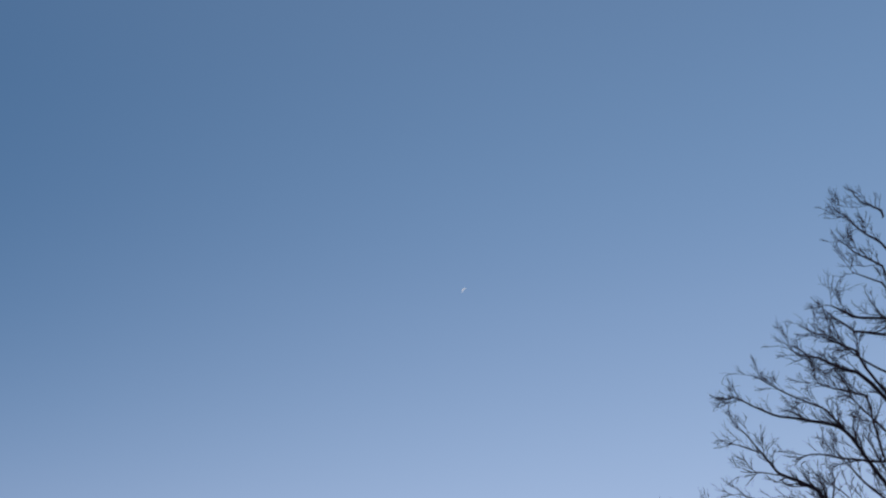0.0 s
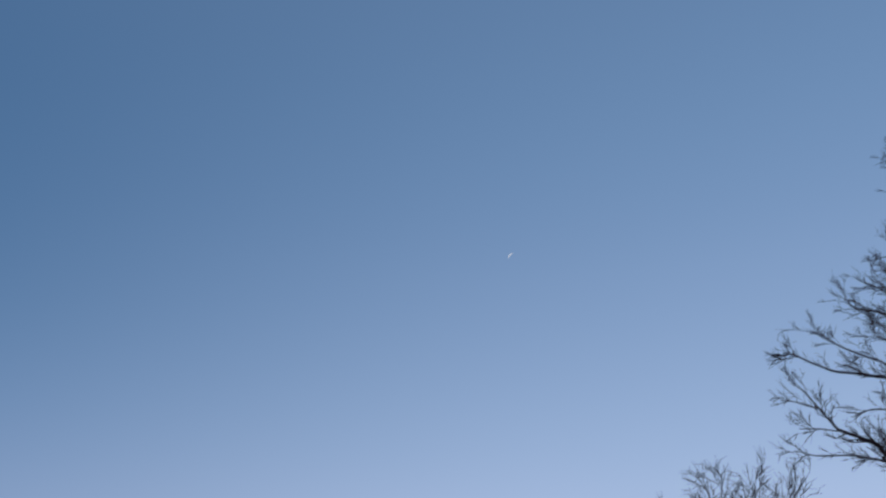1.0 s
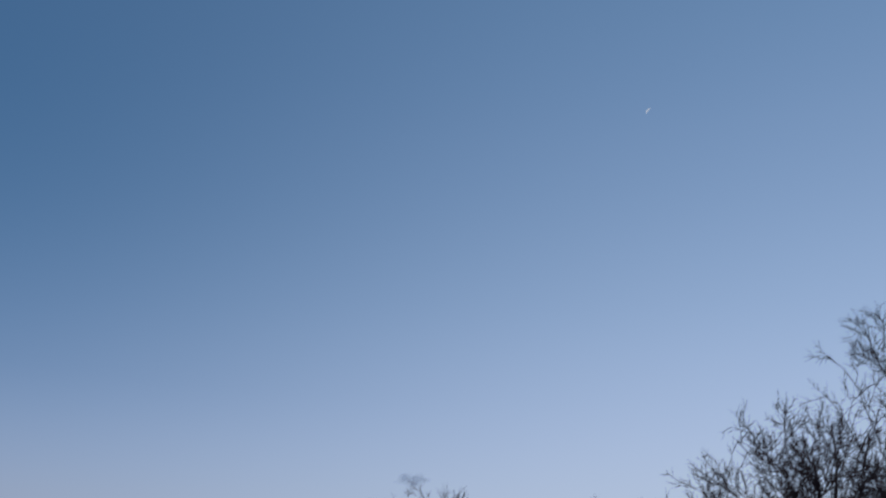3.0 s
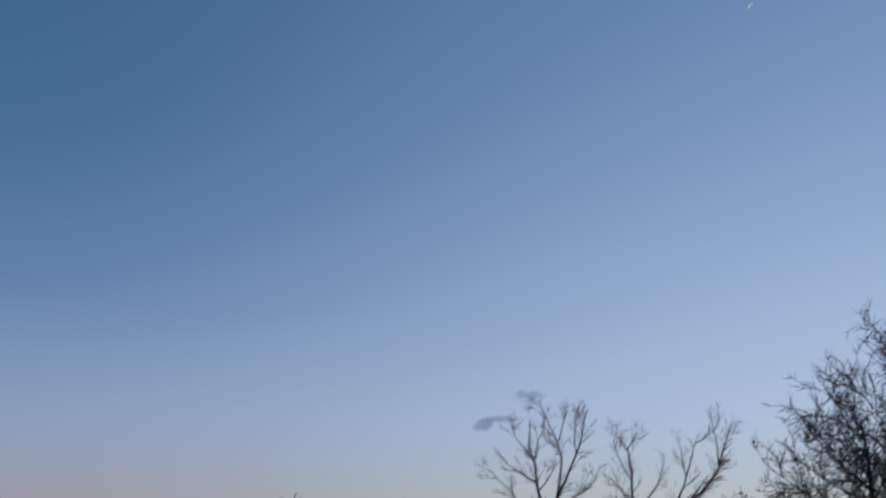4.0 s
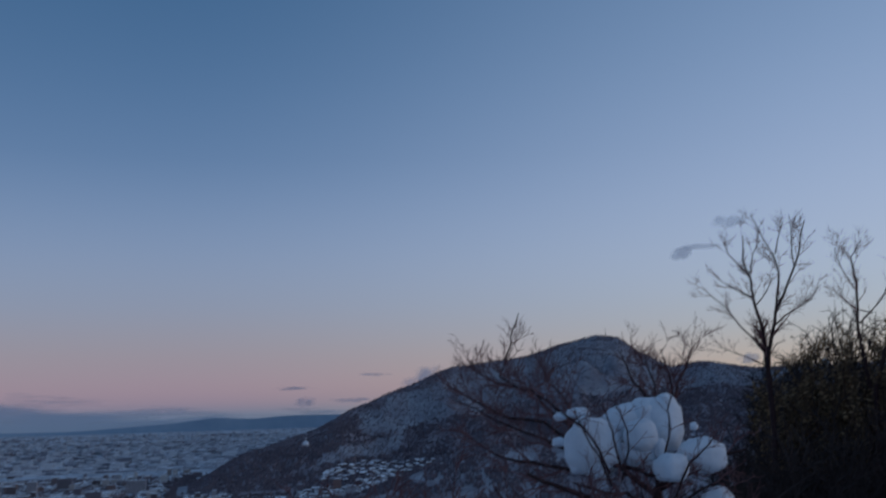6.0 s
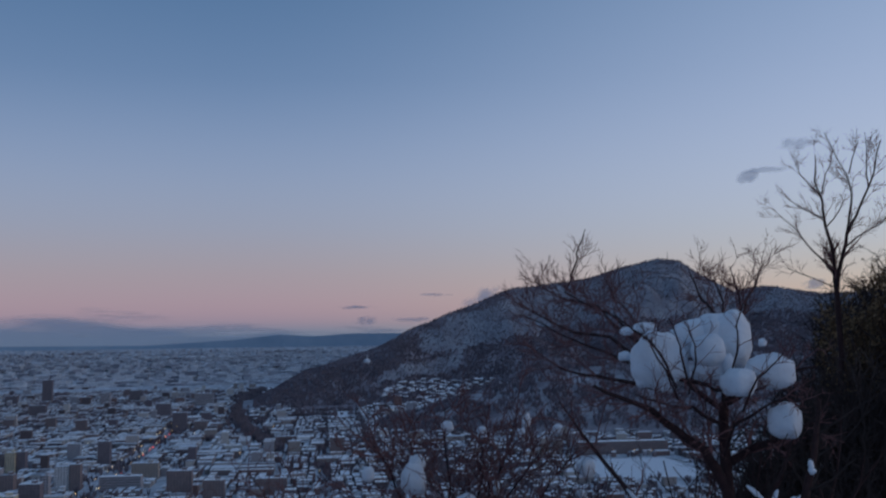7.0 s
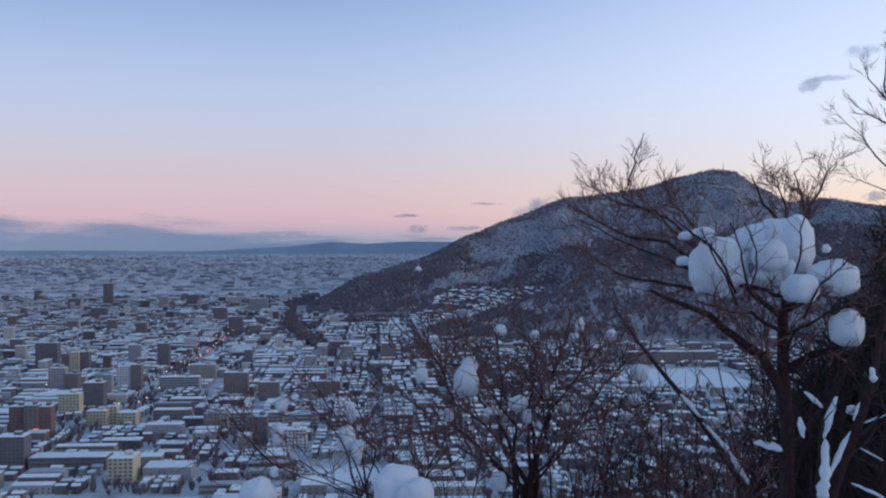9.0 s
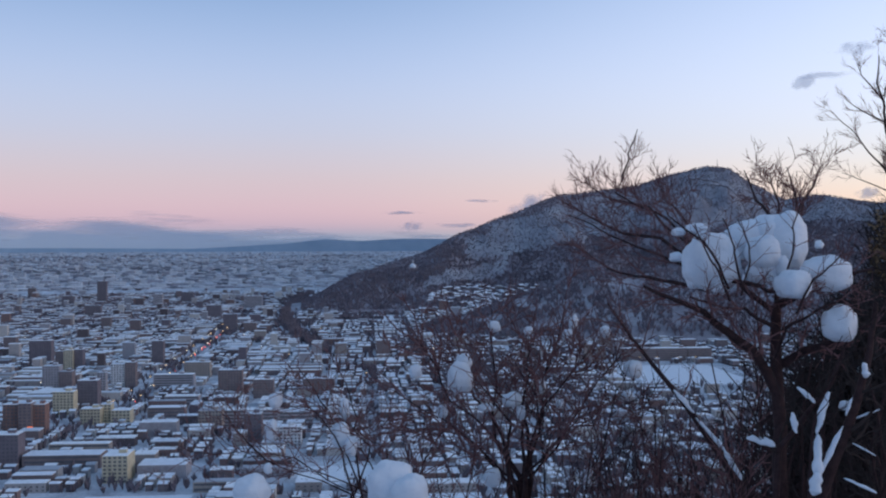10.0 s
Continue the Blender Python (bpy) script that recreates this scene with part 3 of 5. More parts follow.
for x, y, w, d, h, big in singles:
    root = empty("low_block" if big else "house", (x, y, land(x, y)), label="low flat-roofed block with snow on its roof" if big else "small house with thick snow on its roof",
                 category="building" if big else "house", group="city buildings" if big else "houses")
    root.rotation_euler.z = GRID
    v, f, s = [], [], []
    box(v, f, s, 0, 0, w, d, -1.0, h + 1.0, 0)
    child("wall", mesh_from("wall", v, f, WALLS), root)
    v, f, s = [], [], []
    if not big and rng.random() < 0.5:
        q = [(-1, -1, 0), (1, -1, 0), (1, 1, 0), (-1, 1, 0), (-1, 0, 1), (1, 0, 1)]
        v = [(a * (w / 2 + 0.5), b * (d / 2 + 0.5), h + c * d * 0.2) for a, b, c in q]
        f = [(0, 1, 5, 4), (2, 3, 4, 5), (1, 2, 5), (3, 0, 4), (0, 3, 2, 1)]
    else:
        box(v, f, s, 0, 0, w + 0.6, d + 0.6, h, 0.7, 0, inset=0.3)
    child("roof", mesh_from("roof", v, f, ROOF_SNOW), root, "roof under thick snow")
    cols = max(2, int(w / 4))
    v, f, s = [], [], []
    box(v, f, s, 0, 0, 1.6, 0.12, 0, 1.2, 0)
    pane = mesh_from("window", v, f, GLASS)
    for i in range(max(1, int(h / 3))):
        for k in range(cols):
            o = child("window", pane, root)
            o.location = (-w / 2 + (k + 0.5) * w / cols, -d / 2 - 0.04, 1.1 + 2.8 * i)

near_rest = [q for q in rest if q[1] < 1700]
v, f, s = [], [], []
for x, y, w, d, h, big in [q for q in rest if q[1] >= 1700]:
    roofed(v, f, s, x, y, w, d, h, not big and rng.random() < 0.7)
tagged(new("outer_city_houses", mesh_from("outer_city_houses", v, f, [WALLS, ROOF_SNOW], s)), "thousands of pale snow-roofed houses farther out", "houses", kind="stuff")
v, f, s = [], [], []
for x, y, w, d, h, big in near_rest:
    z0 = 0.0
    roofed(v, f, s, x, y, w, d, h, not big and rng.random() < 0.7, z0)
tagged(new("city_houses", mesh_from("city_houses", v, f, [WALLS, ROOF_SNOW], s)), "thousands of snow-roofed houses and low blocks", "houses", kind="stuff")

# the far city, drawn in as the plain is
v, f, s = [], [], []
for _ in range(9000):
    az = rng.uniform(-34, 0)
    k = rng.random() ** 2.1
    r = FLAT + (EDGE - 60 - FLAT) * k
    true = FLAT * (FAR / FLAT) ** ((r - FLAT) / (EDGE - FLAT))
    if az > -12 and mountain_height(az, min(r, 3900)) > 3:
        continue
    sc = r / true
    x, y = r * math.sin(radians(az)), r * math.cos(radians(az))
    big = rng.random() < 0.2
    h = rng.uniform(12, 30) if big else rng.uniform(5, 9)
    w = rng.uniform(14, 60)
    roofed(v, f, s, x, y, w * sc, 22 * sc, h * sc, False, sink(r))
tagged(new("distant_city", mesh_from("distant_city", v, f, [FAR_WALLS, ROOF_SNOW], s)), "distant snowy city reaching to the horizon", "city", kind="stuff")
# dark groves and shelter belts between the far quarters
spots = []
for _ in range(230):
    az, r = rng.uniform(-33, -3), 1900 + 2750 * rng.random() ** 0.8
    if az > -13 and mountain_height(az + 1.5, min(r, 3900)) > 0:
        continue
    wide, deep = rng.uniform(60, 480), rng.uniform(6, 26)
    for _ in range(int(20 + wide * deep / 55)):
        a, q = az + math.degrees(rng.gauss(0, 0.45) * wide / r), r + rng.gauss(0, 0.45) * deep
        q = min(q, EDGE - 80)
        k = q / (FLAT * (FAR / FLAT) ** ((q - FLAT) / (EDGE - FLAT))) if q > FLAT else 1.0
        spots.append((q * math.sin(radians(a)), q * math.cos(radians(a)), sink(q), rng.uniform(8, 15) * max(0.45, k)))
tree_tufts("far_groves", spots, CITY_TREE, "dark bare groves between the far quarters", "trees", 4, 2.2)

# open snow fields
def snow_field(x, y, w, d):
    v, f, q = [], [], []
    box(v, f, q, x, y, w, d, -0.5, 0.85, GRID)
    tagged(new("ground_field", mesh_from("ground_field", v, f, FIELD_SNOW)), "open level field under untouched snow", "field", kind="structure")


snow_field(355, 1430, 150, 210)
snow_field(-168, 2600, 100, 360)
snow_field(-225, 728, 80, 34)
snow_field(-82, 819, 60, 50)


def far_snow(a0, a1, r, deep):
    """A frozen river or field far out, as a pale band that follows the plain."""
    v, f = [], []
    for k in range(25):
        a = a0 + (a1 - a0) * k / 24
        half = deep / 2 * max(0.08, math.sin(math.pi * k / 24)) ** 0.5
        mid = r + 0.8 * deep * noise.noise(Vector((a * 0.5, r / 50, 0)))
        for q in (mid - half, mid + half):
            v.append((q * math.sin(radians(a)), q * math.cos(radians(a)), sink(q) + 2.5))
        if k:
            f.append((2 * k - 2, 2 * k, 2 * k + 1, 2 * k - 1))
    tagged(new("ground_far_snow", mesh_from("ground_far_snow", v, f, FIELD_SNOW)), "pale band of open snow far out in the plain", "field", kind="structure")


for a0, a1, r, deep in ((-19.0, -9.5, 4150, 26), (-27, -19, 4215, 16), (-12, -4, 4270, 18), (-26, -15, 4400, 20), (-15, -6, 4480, 18), (-22, -12, 3500, 30), (-10.5, -6, 3700, 40), (-24, -19, 3850, 26)):
    far_snow(a0, a1, r, deep)

v, f, s = [], [], []
for _ in range(620):
    az, r = rng.uniform(-0.5, 9.5), rng.uniform(2870, 3260)
    z = mountain_height(az, r)
    if z < 60:
        roofed(v, f, s, r * math.sin(radians(az)), r * math.cos(radians(az)), rng.uniform(10, 17), rng.uniform(11, 15), rng.uniform(3, 5), True, z)
tagged(new("hillside_houses", mesh_from("hillside_houses", v, f, [WALLS, ROOF_SNOW], s)), "snow-roofed houses climbing the foot of the mountain", "houses", kind="stuff")


def lathe(name, rows, m, seg=20):
    v, f = [], []
    for r, z in rows:
        v += [(r * math.cos(2 * math.pi * k / seg), r * math.sin(2 * math.pi * k / seg), z) for k in range(seg)]
    for i in range(len(rows) - 1):
        for k in range(seg):
            n = (k + 1) % seg
            f.append((i * seg + k, i * seg + n, (i + 1) * seg + n, (i + 1) * seg + k))
    return mesh_from(name, v, f, m, smooth=True)


PAGODA_AZ, PAGODA_R = -1.45, 3130
stupa = empty("white_pagoda", (PAGODA_R * math.sin(radians(PAGODA_AZ)), PAGODA_R * math.cos(radians(PAGODA_AZ)), mountain_height(PAGODA_AZ, PAGODA_R)),
              label="small white domed pagoda on the wooded mountainside", category="pagoda")
child("terrace", lathe("terrace", [(15, -8), (15, 5), (0.1, 5)], PAINT["white"]), stupa)
child("dome", lathe("dome", [(10, 5), (10.5, 9), (9, 14), (5, 17.5), (2, 18.5)], SNOW), stupa, "white dome")
child("spire", lathe("spire", [(2, 18.3), (1.6, 22), (0.2, 31)], PAINT["white"]), stupa)
PEAK_AZ = 15.9
peak_p = (3900 * math.sin(radians(PEAK_AZ)), 3900 * math.cos(radians(PEAK_AZ)), mountain_height(PEAK_AZ, 3900) - 1)
mast = tagged(new("mast", lathe("mast", [(1.6, 0), (1.0, 14), (0.5, 30)], PAINT["dark"], 8)), "thin radio mast on the mountain top", "mast")
mast.location = peak_p

# city trees: along the river bank and in gardens
spots = []
for (a0, e0), (a1, e1) in zip(bank, bank[1:]):
    for _ in range(420):
        q = rng.random()
        a, e = a0 + (a1 - a0) * q, e0 + (e1 - e0) * q
        r = 190 / math.tan(radians(-e))
        x, y = r * math.sin(radians(a)) + rng.gauss(0, 6), r * math.cos(radians(a)) + rng.gauss(0, 11)
        spots.append((x, y, 0, rng.uniform(9, 15)))
for _ in range(19000):
    a, r = rng.uniform(-28, 26), rng.uniform(620, 2900)
    x, y = r * math.sin(radians(a)), r * math.cos(radians(a))
    keen = noise.noise(Vector((x / 160, y / 160, 7.0))) + (0.58 if a > -5 else 0.26)
    if rng.random() < keen + 0.12 and free(x, y, 2):
        spots.append((x, y, land(x, y), rng.uniform(6, 12)))
for _ in range(6500):
    # the wooded gardens and ravines in the valley mouth
    a, r = rng.uniform(-6, 5), rng.uniform(1180, 2150)
    x, y = r * math.sin(radians(a)), r * math.cos(radians(a))
    if noise.fractal(Vector((x / 120, y / 210, 3.0)), 0.9, 2.0, 2) > 0.05 and free(x, y, 2):
        spots.append((x, y, land(x, y), rng.uniform(7, 13)))
tree_tufts("city_trees", spots, CITY_TREE, "bare street and riverside trees among the houses", "trees", 9)

# lights of the city

def ball_mesh(name, r, m):
    bm = bmesh.new()
    bmesh.ops.create_icosphere(bm, subdivisions=1, radius=r)
    me = bpy.data.meshes.new(name)
    bm.to_mesh(me)
    bm.free()
    me.materials.append(m)
    return me


POLE = Wood()
POLE.tube([Vector((0, 0, -9)), Vector((0, 0, -0.3))], [0.12, 0.08], 6)
POLE_MESH = mesh_from("pole", POLE.v, POLE.f, PAINT["dark"])


def street_lamp(x, y, glow, r=0.9):
    root = empty("street_lamp", (x, y, 9.2), label="lit street lamp on a tall dark pole", category="street lamp", group="street lamps")
    child("lamp_head", ball_mesh("lamp_head", r, glow), root, "glowing lamp")
    child("pole", POLE_MESH, root)


for y in range(1060, 2420, 42):
    street_lamp(road_x(y) + 10 * (1 if (y // 55) % 2 else -1), y, WARM if rng.random() < 0.6 else WHITE_LAMP, 0.36 + 0.00022 * y)
for _ in range(34):
    a, r = rng.uniform(-24, 0), rng.uniform(1200, 3300)
    x, y = r * math.sin(radians(a)), r * math.cos(radians(a))
    if free(x, y, 2):
        street_lamp(x, y, rng.choice([WARM, WARM, WHITE_LAMP]), 0.6)

for x in (322, 350, 384, 412):
    street_lamp(x, 1570, WARM, 0.5)


def car(x, y, tail):
    """A small car seen from far off, with its lights on."""
    root = empty("car", (x, y, 0.3), label="dark car with its tail lights on" if tail else "dark car with its headlights on", category="car", group="cars on the road")
    v, f, s = [], [], []
    box(v, f, s, 0, 0, 1.8, 4.4, 0.3, 0.7, 0)
    box(v, f, s, 0, -0.2, 1.6, 2.4, 1.0, 0.55, 0, inset=0.25)
    child("body", mesh_from("body", v, f, PAINT["dark"]), root)
    for sx in (-0.6, 0.6):
        child("tail_light" if tail else "headlight", ball_mesh("light", 0.75 if tail else 0.4, RED_LAMP if tail else WHITE_LAMP), root).location = (sx, -2.2, 0.8)


for k in range(36):
    y = 1080 + k * 34 + rng.uniform(-12, 12)
    tail = k % 3 == 0 or 1800 < y < 2150
    car(road_x(y) + (3.5 if tail else -3.5), y, tail)
SIGN = empty("lit_sign", (-398, 960, 12), label="glowing orange sign on a brick building", category="sign")
v, f, s = [], [], []
box(v, f, s, 0, 0, 5, 0.6, -1, 2.4, GRID)
child("sign_face", mesh_from("sign_face", v, f, ORANGE), SIGN)

# ---- the moon ----
# only the sunlit part is built; its emission stands in for reflected sunlight
mv, mf = [], []
for k in range(13):
    a = math.pi * k / 12 - math.pi / 2
    mv += [Vector((math.cos(a), 0, math.sin(a))) * 20, Vector((0.35 * math.cos(a), 0, math.sin(a))) * 20]
    if k:
        mf.append((2 * k - 2, 2 * k, 2 * k + 1, 2 * k - 1))
moon = tagged(new("backdrop_moon", mesh_from("backdrop_moon", mv, mf, MOONLIGHT)), "small pale half moon in the evening sky", "moon", kind="structure")
moon.matrix_world = look(at(37.94, 31.24, 4699.86), EYE) @ pose(0, 0, 0, 90, 0, 0) @ pose(0, 0, 0, 0, 40, 0) @ Matrix.Diagonal((0.6, 1, 0.75, 1))


# ---- trees on the hilltop ----
def tree(name, base, label, category="tree", group=""):
    return empty(name, base, label=label, category=category, group=group)


def finish(root, twigs, twig=TWIG):
    tagged(child("twig_spray", mesh_from("twig_spray", twigs.shifted(root.location), twigs.f, twig), root, "fine bare twigs"), kind="stuff")


def trunk(root, path, r0, r1, bark=BARK, sides=9):
    t = Wood()
    n = len(path) - 1
    t.tube(path, [r0 + (r1 - r0) * k / n for k in range(n + 1)], sides)
    child("trunk", mesh_from("trunk", t.shifted(root.location), t.f, bark, smooth=True), root)


def on_land(p):
    return Vector((p.x, p.y, land(p.x, p.y) - 0.2))


def snow_tree():
    rng = random.Random(21)
    tw = Wood()
    foot = on_land(at(19.08, -25.20, 5.60))
    top = at(19.05, -3.42, 5.60)
    root = tree("snow_laden_tree", foot, "dark crooked tree with heavy snow clumps on its branches")
    trunk(root, bent(rng, foot, at(19.27, -13.65, 5.60), 5, 0.05) + bent(rng, at(19.27, -13.65, 5.60), top, 6, 0.06)[1:], 0.052, 0.027)
    go = dict(root=root, rng=rng, twigs=tw, cut=0.0026)
    lo = dict(wob=0.07, depth=3, density=13, reach=0.26, spread=42, up_pull=0.15, **go)
    hi = dict(wob=0.06, depth=3, density=13, reach=0.27, up_pull=0.2, spread=34, **go)
    limb(pts=[at(19.15, -8.35, 5.60), at(17.87, -5.94, 5.50), at(15.15, -3.81, 5.30), at(11.88, -2.42, 5.20)], r0=0.036, r1=0.008, **lo)
    limb(pts=[at(19.05, -3.89, 5.60), at(16.52, -1.74, 5.80), at(12.82, 0.32, 6.20), at(9.33, 1.29, 6.80), at(7.23, 2.44, 7.20)], r0=0.017, r1=0.004, **hi)
    limb(pts=[at(16.52, -1.74, 5.80), at(13.13, 1.44, 6.40), at(10.29, 2.91, 7.00), at(11.18, 4.83, 7.30)], r0=0.011, r1=0.003, **hi)
    limb(pts=[at(16.21, -1.43, 6.00), at(14.06, 1.43, 6.60), at(13.13, 2.40, 7.00), at(12.56, 3.69, 7.20)], r0=0.011, r1=0.003, **hi)
    limb(pts=[at(16.21, -2.06, 5.80), at(12.82, -0.65, 6.20), at(9.97, 0.48, 6.50), at(7.72, 1.63, 6.60)], r0=0.012, r1=0.003, **hi)
    limb(pts=[at(15.91, -1.43, 6.00), at(12.19, 2.09, 6.60), at(9.97, 2.59, 7.00), at(8.53, 3.57, 7.20)], r0=0.01, r1=0.003, **hi)
    limb(pts=[at(15.91, -2.69, 5.60), at(12.82, -2.09, 5.90), at(9.97, -1.46, 6.20), at(8.04, -0.17, 6.40)], r0=0.014, r1=0.003, **hi)
    limb(pts=[top, at(19.05, 0.15, 5.90), at(19.20, 2.17, 6.30), at(18.75, 3.89, 6.50)], r0=0.014, r1=0.003, **lo)
    limb(pts=[at(19.14, 1.08, 6.00), at(18.01, 2.34, 6.30), at(17.35, 4.07, 6.50)], r0=0.012, r1=0.003, **lo)
    limb(pts=[at(19.05, -1.41, 5.80), at(20.22, 1.39, 6.20), at(20.94, 3.07, 6.50), at(21.45, 4.28, 6.60)], r0=0.016, r1=0.003, **lo)
    limb(pts=[at(20.07, 1.08, 6.20), at(20.07, 2.47, 6.30), at(19.60, 4.17, 6.50)], r0=0.012, r1=0.003, **lo)
    limb(pts=[top, at(20.66, -2.62, 5.50), at(22.08, -1.99, 5.50), at(24.03, -1.36, 5.50)], r0=0.026, r1=0.006, **lo)
    limb(pts=[at(19.26, -6.66, 5.60), at(20.95, -5.68, 5.50), at(22.37, -5.17, 5.40), at(24.04, -4.21, 5.40)], r0=0.026, r1=0.006, **lo)
    limb(pts=[at(10.61, 3.55, 7.10), at(10.99, 5.15, 7.20), at(11.52, 6.51, 7.30)], r0=0.008, r1=0.003, depth=1, density=7, reach=0.14, **go)
    # twigs that hang before the snow
    limb(pts=[at(16.52, -2.53, 5.25), at(15.14, 0.15, 5.20), at(13.60, 1.27, 5.30), at(13.13, 2.08, 5.50)], r0=0.008, r1=0.003, depth=2, density=14, reach=0.25, **go)
    limb(pts=[at(17.42, -2.67, 5.20), at(16.82, -0.16, 5.20), at(16.21, 1.42, 5.30)], r0=0.007, r1=0.003, depth=2, density=14, reach=0.22, **go)
    limb(pts=[at(20.08, -3.87, 5.20), at(20.94, -2.00, 5.20), at(22.36, -0.61, 5.20)], r0=0.007, r1=0.003, depth=2, density=14, reach=0.22, **go)
    limb(pts=[at(16.21, -2.06, 5.45), at(18.61, -2.66, 5.30), at(20.66, -2.93, 5.30)], r0=0.014, r1=0.006, depth=2, density=40, reach=0.16, spread=65, up_pull=-0.1, **go)
    limb(pts=[at(18.9, -6.5, 5.5), at(19.6, -4.6, 5.35), at(21.2, -3.6, 5.3), at(22.8, -3.1, 5.3)], r0=0.012, r1=0.004, depth=3, density=16, reach=0.26, spread=60, up_pull=0.0, **go)
    limb(pts=[at(18.9, -4.6, 5.4), at(17.4, -3.6, 5.35), at(16.0, -3.5, 5.35), at(14.4, -3.0, 5.4)], r0=0.012, r1=0.004, depth=3, density=16, reach=0.24, spread=60, up_pull=0.0, **go)
    limb(pts=[at(16.6, -3.2, 5.25), at(16.0, -1.6, 5.2), at(15.2, -0.2, 5.25), at(14.7, 1.1, 5.4)], r0=0.007, r1=0.003, depth=2, density=12, reach=0.22, **go)
    limb(pts=[at(19.3, -2.6, 5.3), at(19.9, -0.6, 5.35), at(19.9, 0.9, 5.4), at(20.3, 2.2, 5.5)], r0=0.006, r1=0.003, depth=2, density=12, reach=0.2, **go)
    limb(pts=[at(17.2, -2.9, 5.2), at(17.6, -1.4, 5.2), at(17.5, 0.2, 5.3), at(17.0, 1.4, 5.4)], r0=0.006, r1=0.003, depth=2, density=12, reach=0.2, **go)
    finish(root, tw)
    for p, w, h, k in ((at(15.67, -1.26, 5.50), 0.36, 0.36, 0), (at(16.7, -0.25, 5.68), 0.22, 0.2, 1), (at(17.5, 0.15, 5.70), 0.3, 0.24, 3), (at(18.63, 0.36, 5.72), 0.3, 0.25, 5), (at(19.65, -0.05, 5.68), 0.27, 0.36, 4),
                       (at(18.34, -0.62, 5.46), 0.22, 0.2, 2), (at(18.30, -1.64, 5.50), 0.21, 0.16, 3), (at(16.05, -2.38, 5.42), 0.11, 0.13, 2), (at(19.89, -2.38, 5.26), 0.22, 0.17, 5),
                       (at(21.55, -1.76, 5.50), 0.31, 0.22, 3), (at(22.29, -4.47, 5.40), 0.23, 0.21, 4), (at(13.67, -0.80, 5.60), 0.1, 0.06, 1), (at(14.83, 0.80, 5.75), 0.16, 0.07, 2), (at(13.80, 0.62, 5.80), 0.09, 0.06, 0),
                       (at(21.25, -0.1, 5.62), 0.06, 0.05, 1), (at(14.70, -2.06, 5.50), 0.12, 0.14, 5), (at(19.37, -1.37, 5.45), 0.08, 0.13, 2)):
        snow_clump(root, p, w * 0.9, h * 0.95, k)


snow_tree()


def bush(name, foot_p, tips, seed, label, r0=0.03, density=4.0, reach=0.6, depth=2, spread=45, twig=TWIG, up_pull=0.35, cut=0.0036, hub=None):
    """A many-stemmed shrub: stems from one foot to the given tips."""
    rng = random.Random(seed)
    foot = on_land(foot_p)
    root = tree(name, foot, label, "shrub")
    tw = Wood()
    for tip in tips:
        hub_p = (hub or foot.lerp(tip, 0.4)) + Vector((rng.gauss(0, 0.08), rng.gauss(0, 0.08), 0))
        mid = hub_p.lerp(tip, 0.5) + Vector((rng.gauss(0, 0.12), rng.gauss(0, 0.12), 0.05))
        limb(root, rng, tw, [foot, hub_p, mid, tip], r0 * rng.uniform(0.6, 1.0), 0.003, depth, density, reach, 0.12, spread, up_pull, cut, 6, first=0.5)
    finish(root, tw, twig)
    return root


def shrub(name, top, w, seed, label, stems=10, r0=0.025, density=5.0, reach=0.6, cut=0.006, twig=TWIG, spread=50, depth=2, leaves=0):
    """A dense bush that stands on the slope under the given top."""
    rng = random.Random(seed)
    foot = on_land(top)
    root = tree(name, foot, label, "shrub", "bushes on the slope")
    tw = Wood()
    h = top.z - foot.z
    for k in range(stems):
        a, q = 2.4 * k, math.sqrt((k + 0.5) / stems)
        tip = foot + Vector((w * q * math.cos(a), w * q * math.sin(a), h * (1 - 0.35 * q * q) * rng.uniform(0.85, 1.02)))
        base = foot + Vector((0.3 * w * q * math.cos(a), 0.3 * w * q * math.sin(a), 0))
        limb(root, rng, tw, [base, base.lerp(tip, 0.5) + Vector((0, 0, 0.05 * h)), tip], r0 * rng.uniform(0.6, 1.0), cut, depth, density, reach, 0.12, spread, 0.3, cut, 5, first=0.45)
    finish(root, tw, twig)
    if leaves:
        lv, lf = [], []
        high = [v for v in tw.v if v.z > foot.z + 0.35 * h]
        for v in rng.sample(high, min(leaves, len(high))):
            a = Vector((rng.gauss(0, 1), rng.gauss(0, 1), rng.gauss(-0.6, 0.6))).normalized() * rng.uniform(0.04, 0.075)
            b = a.orthogonal().normalized() * rng.uniform(0.015, 0.03)
            n = len(lv)
            lv += [v - foot, v + a * 0.5 + b - foot, v + a - foot, v + a * 0.5 - b - foot]
            lf += [(n, n + 1, n + 3), (n + 1, n + 2, n + 3)]
        tagged(child("dead_leaves", mesh_from("dead_leaves", lv, lf, DEAD_LEAF), root, "withered brown leaves"), kind="stuff")
    return root


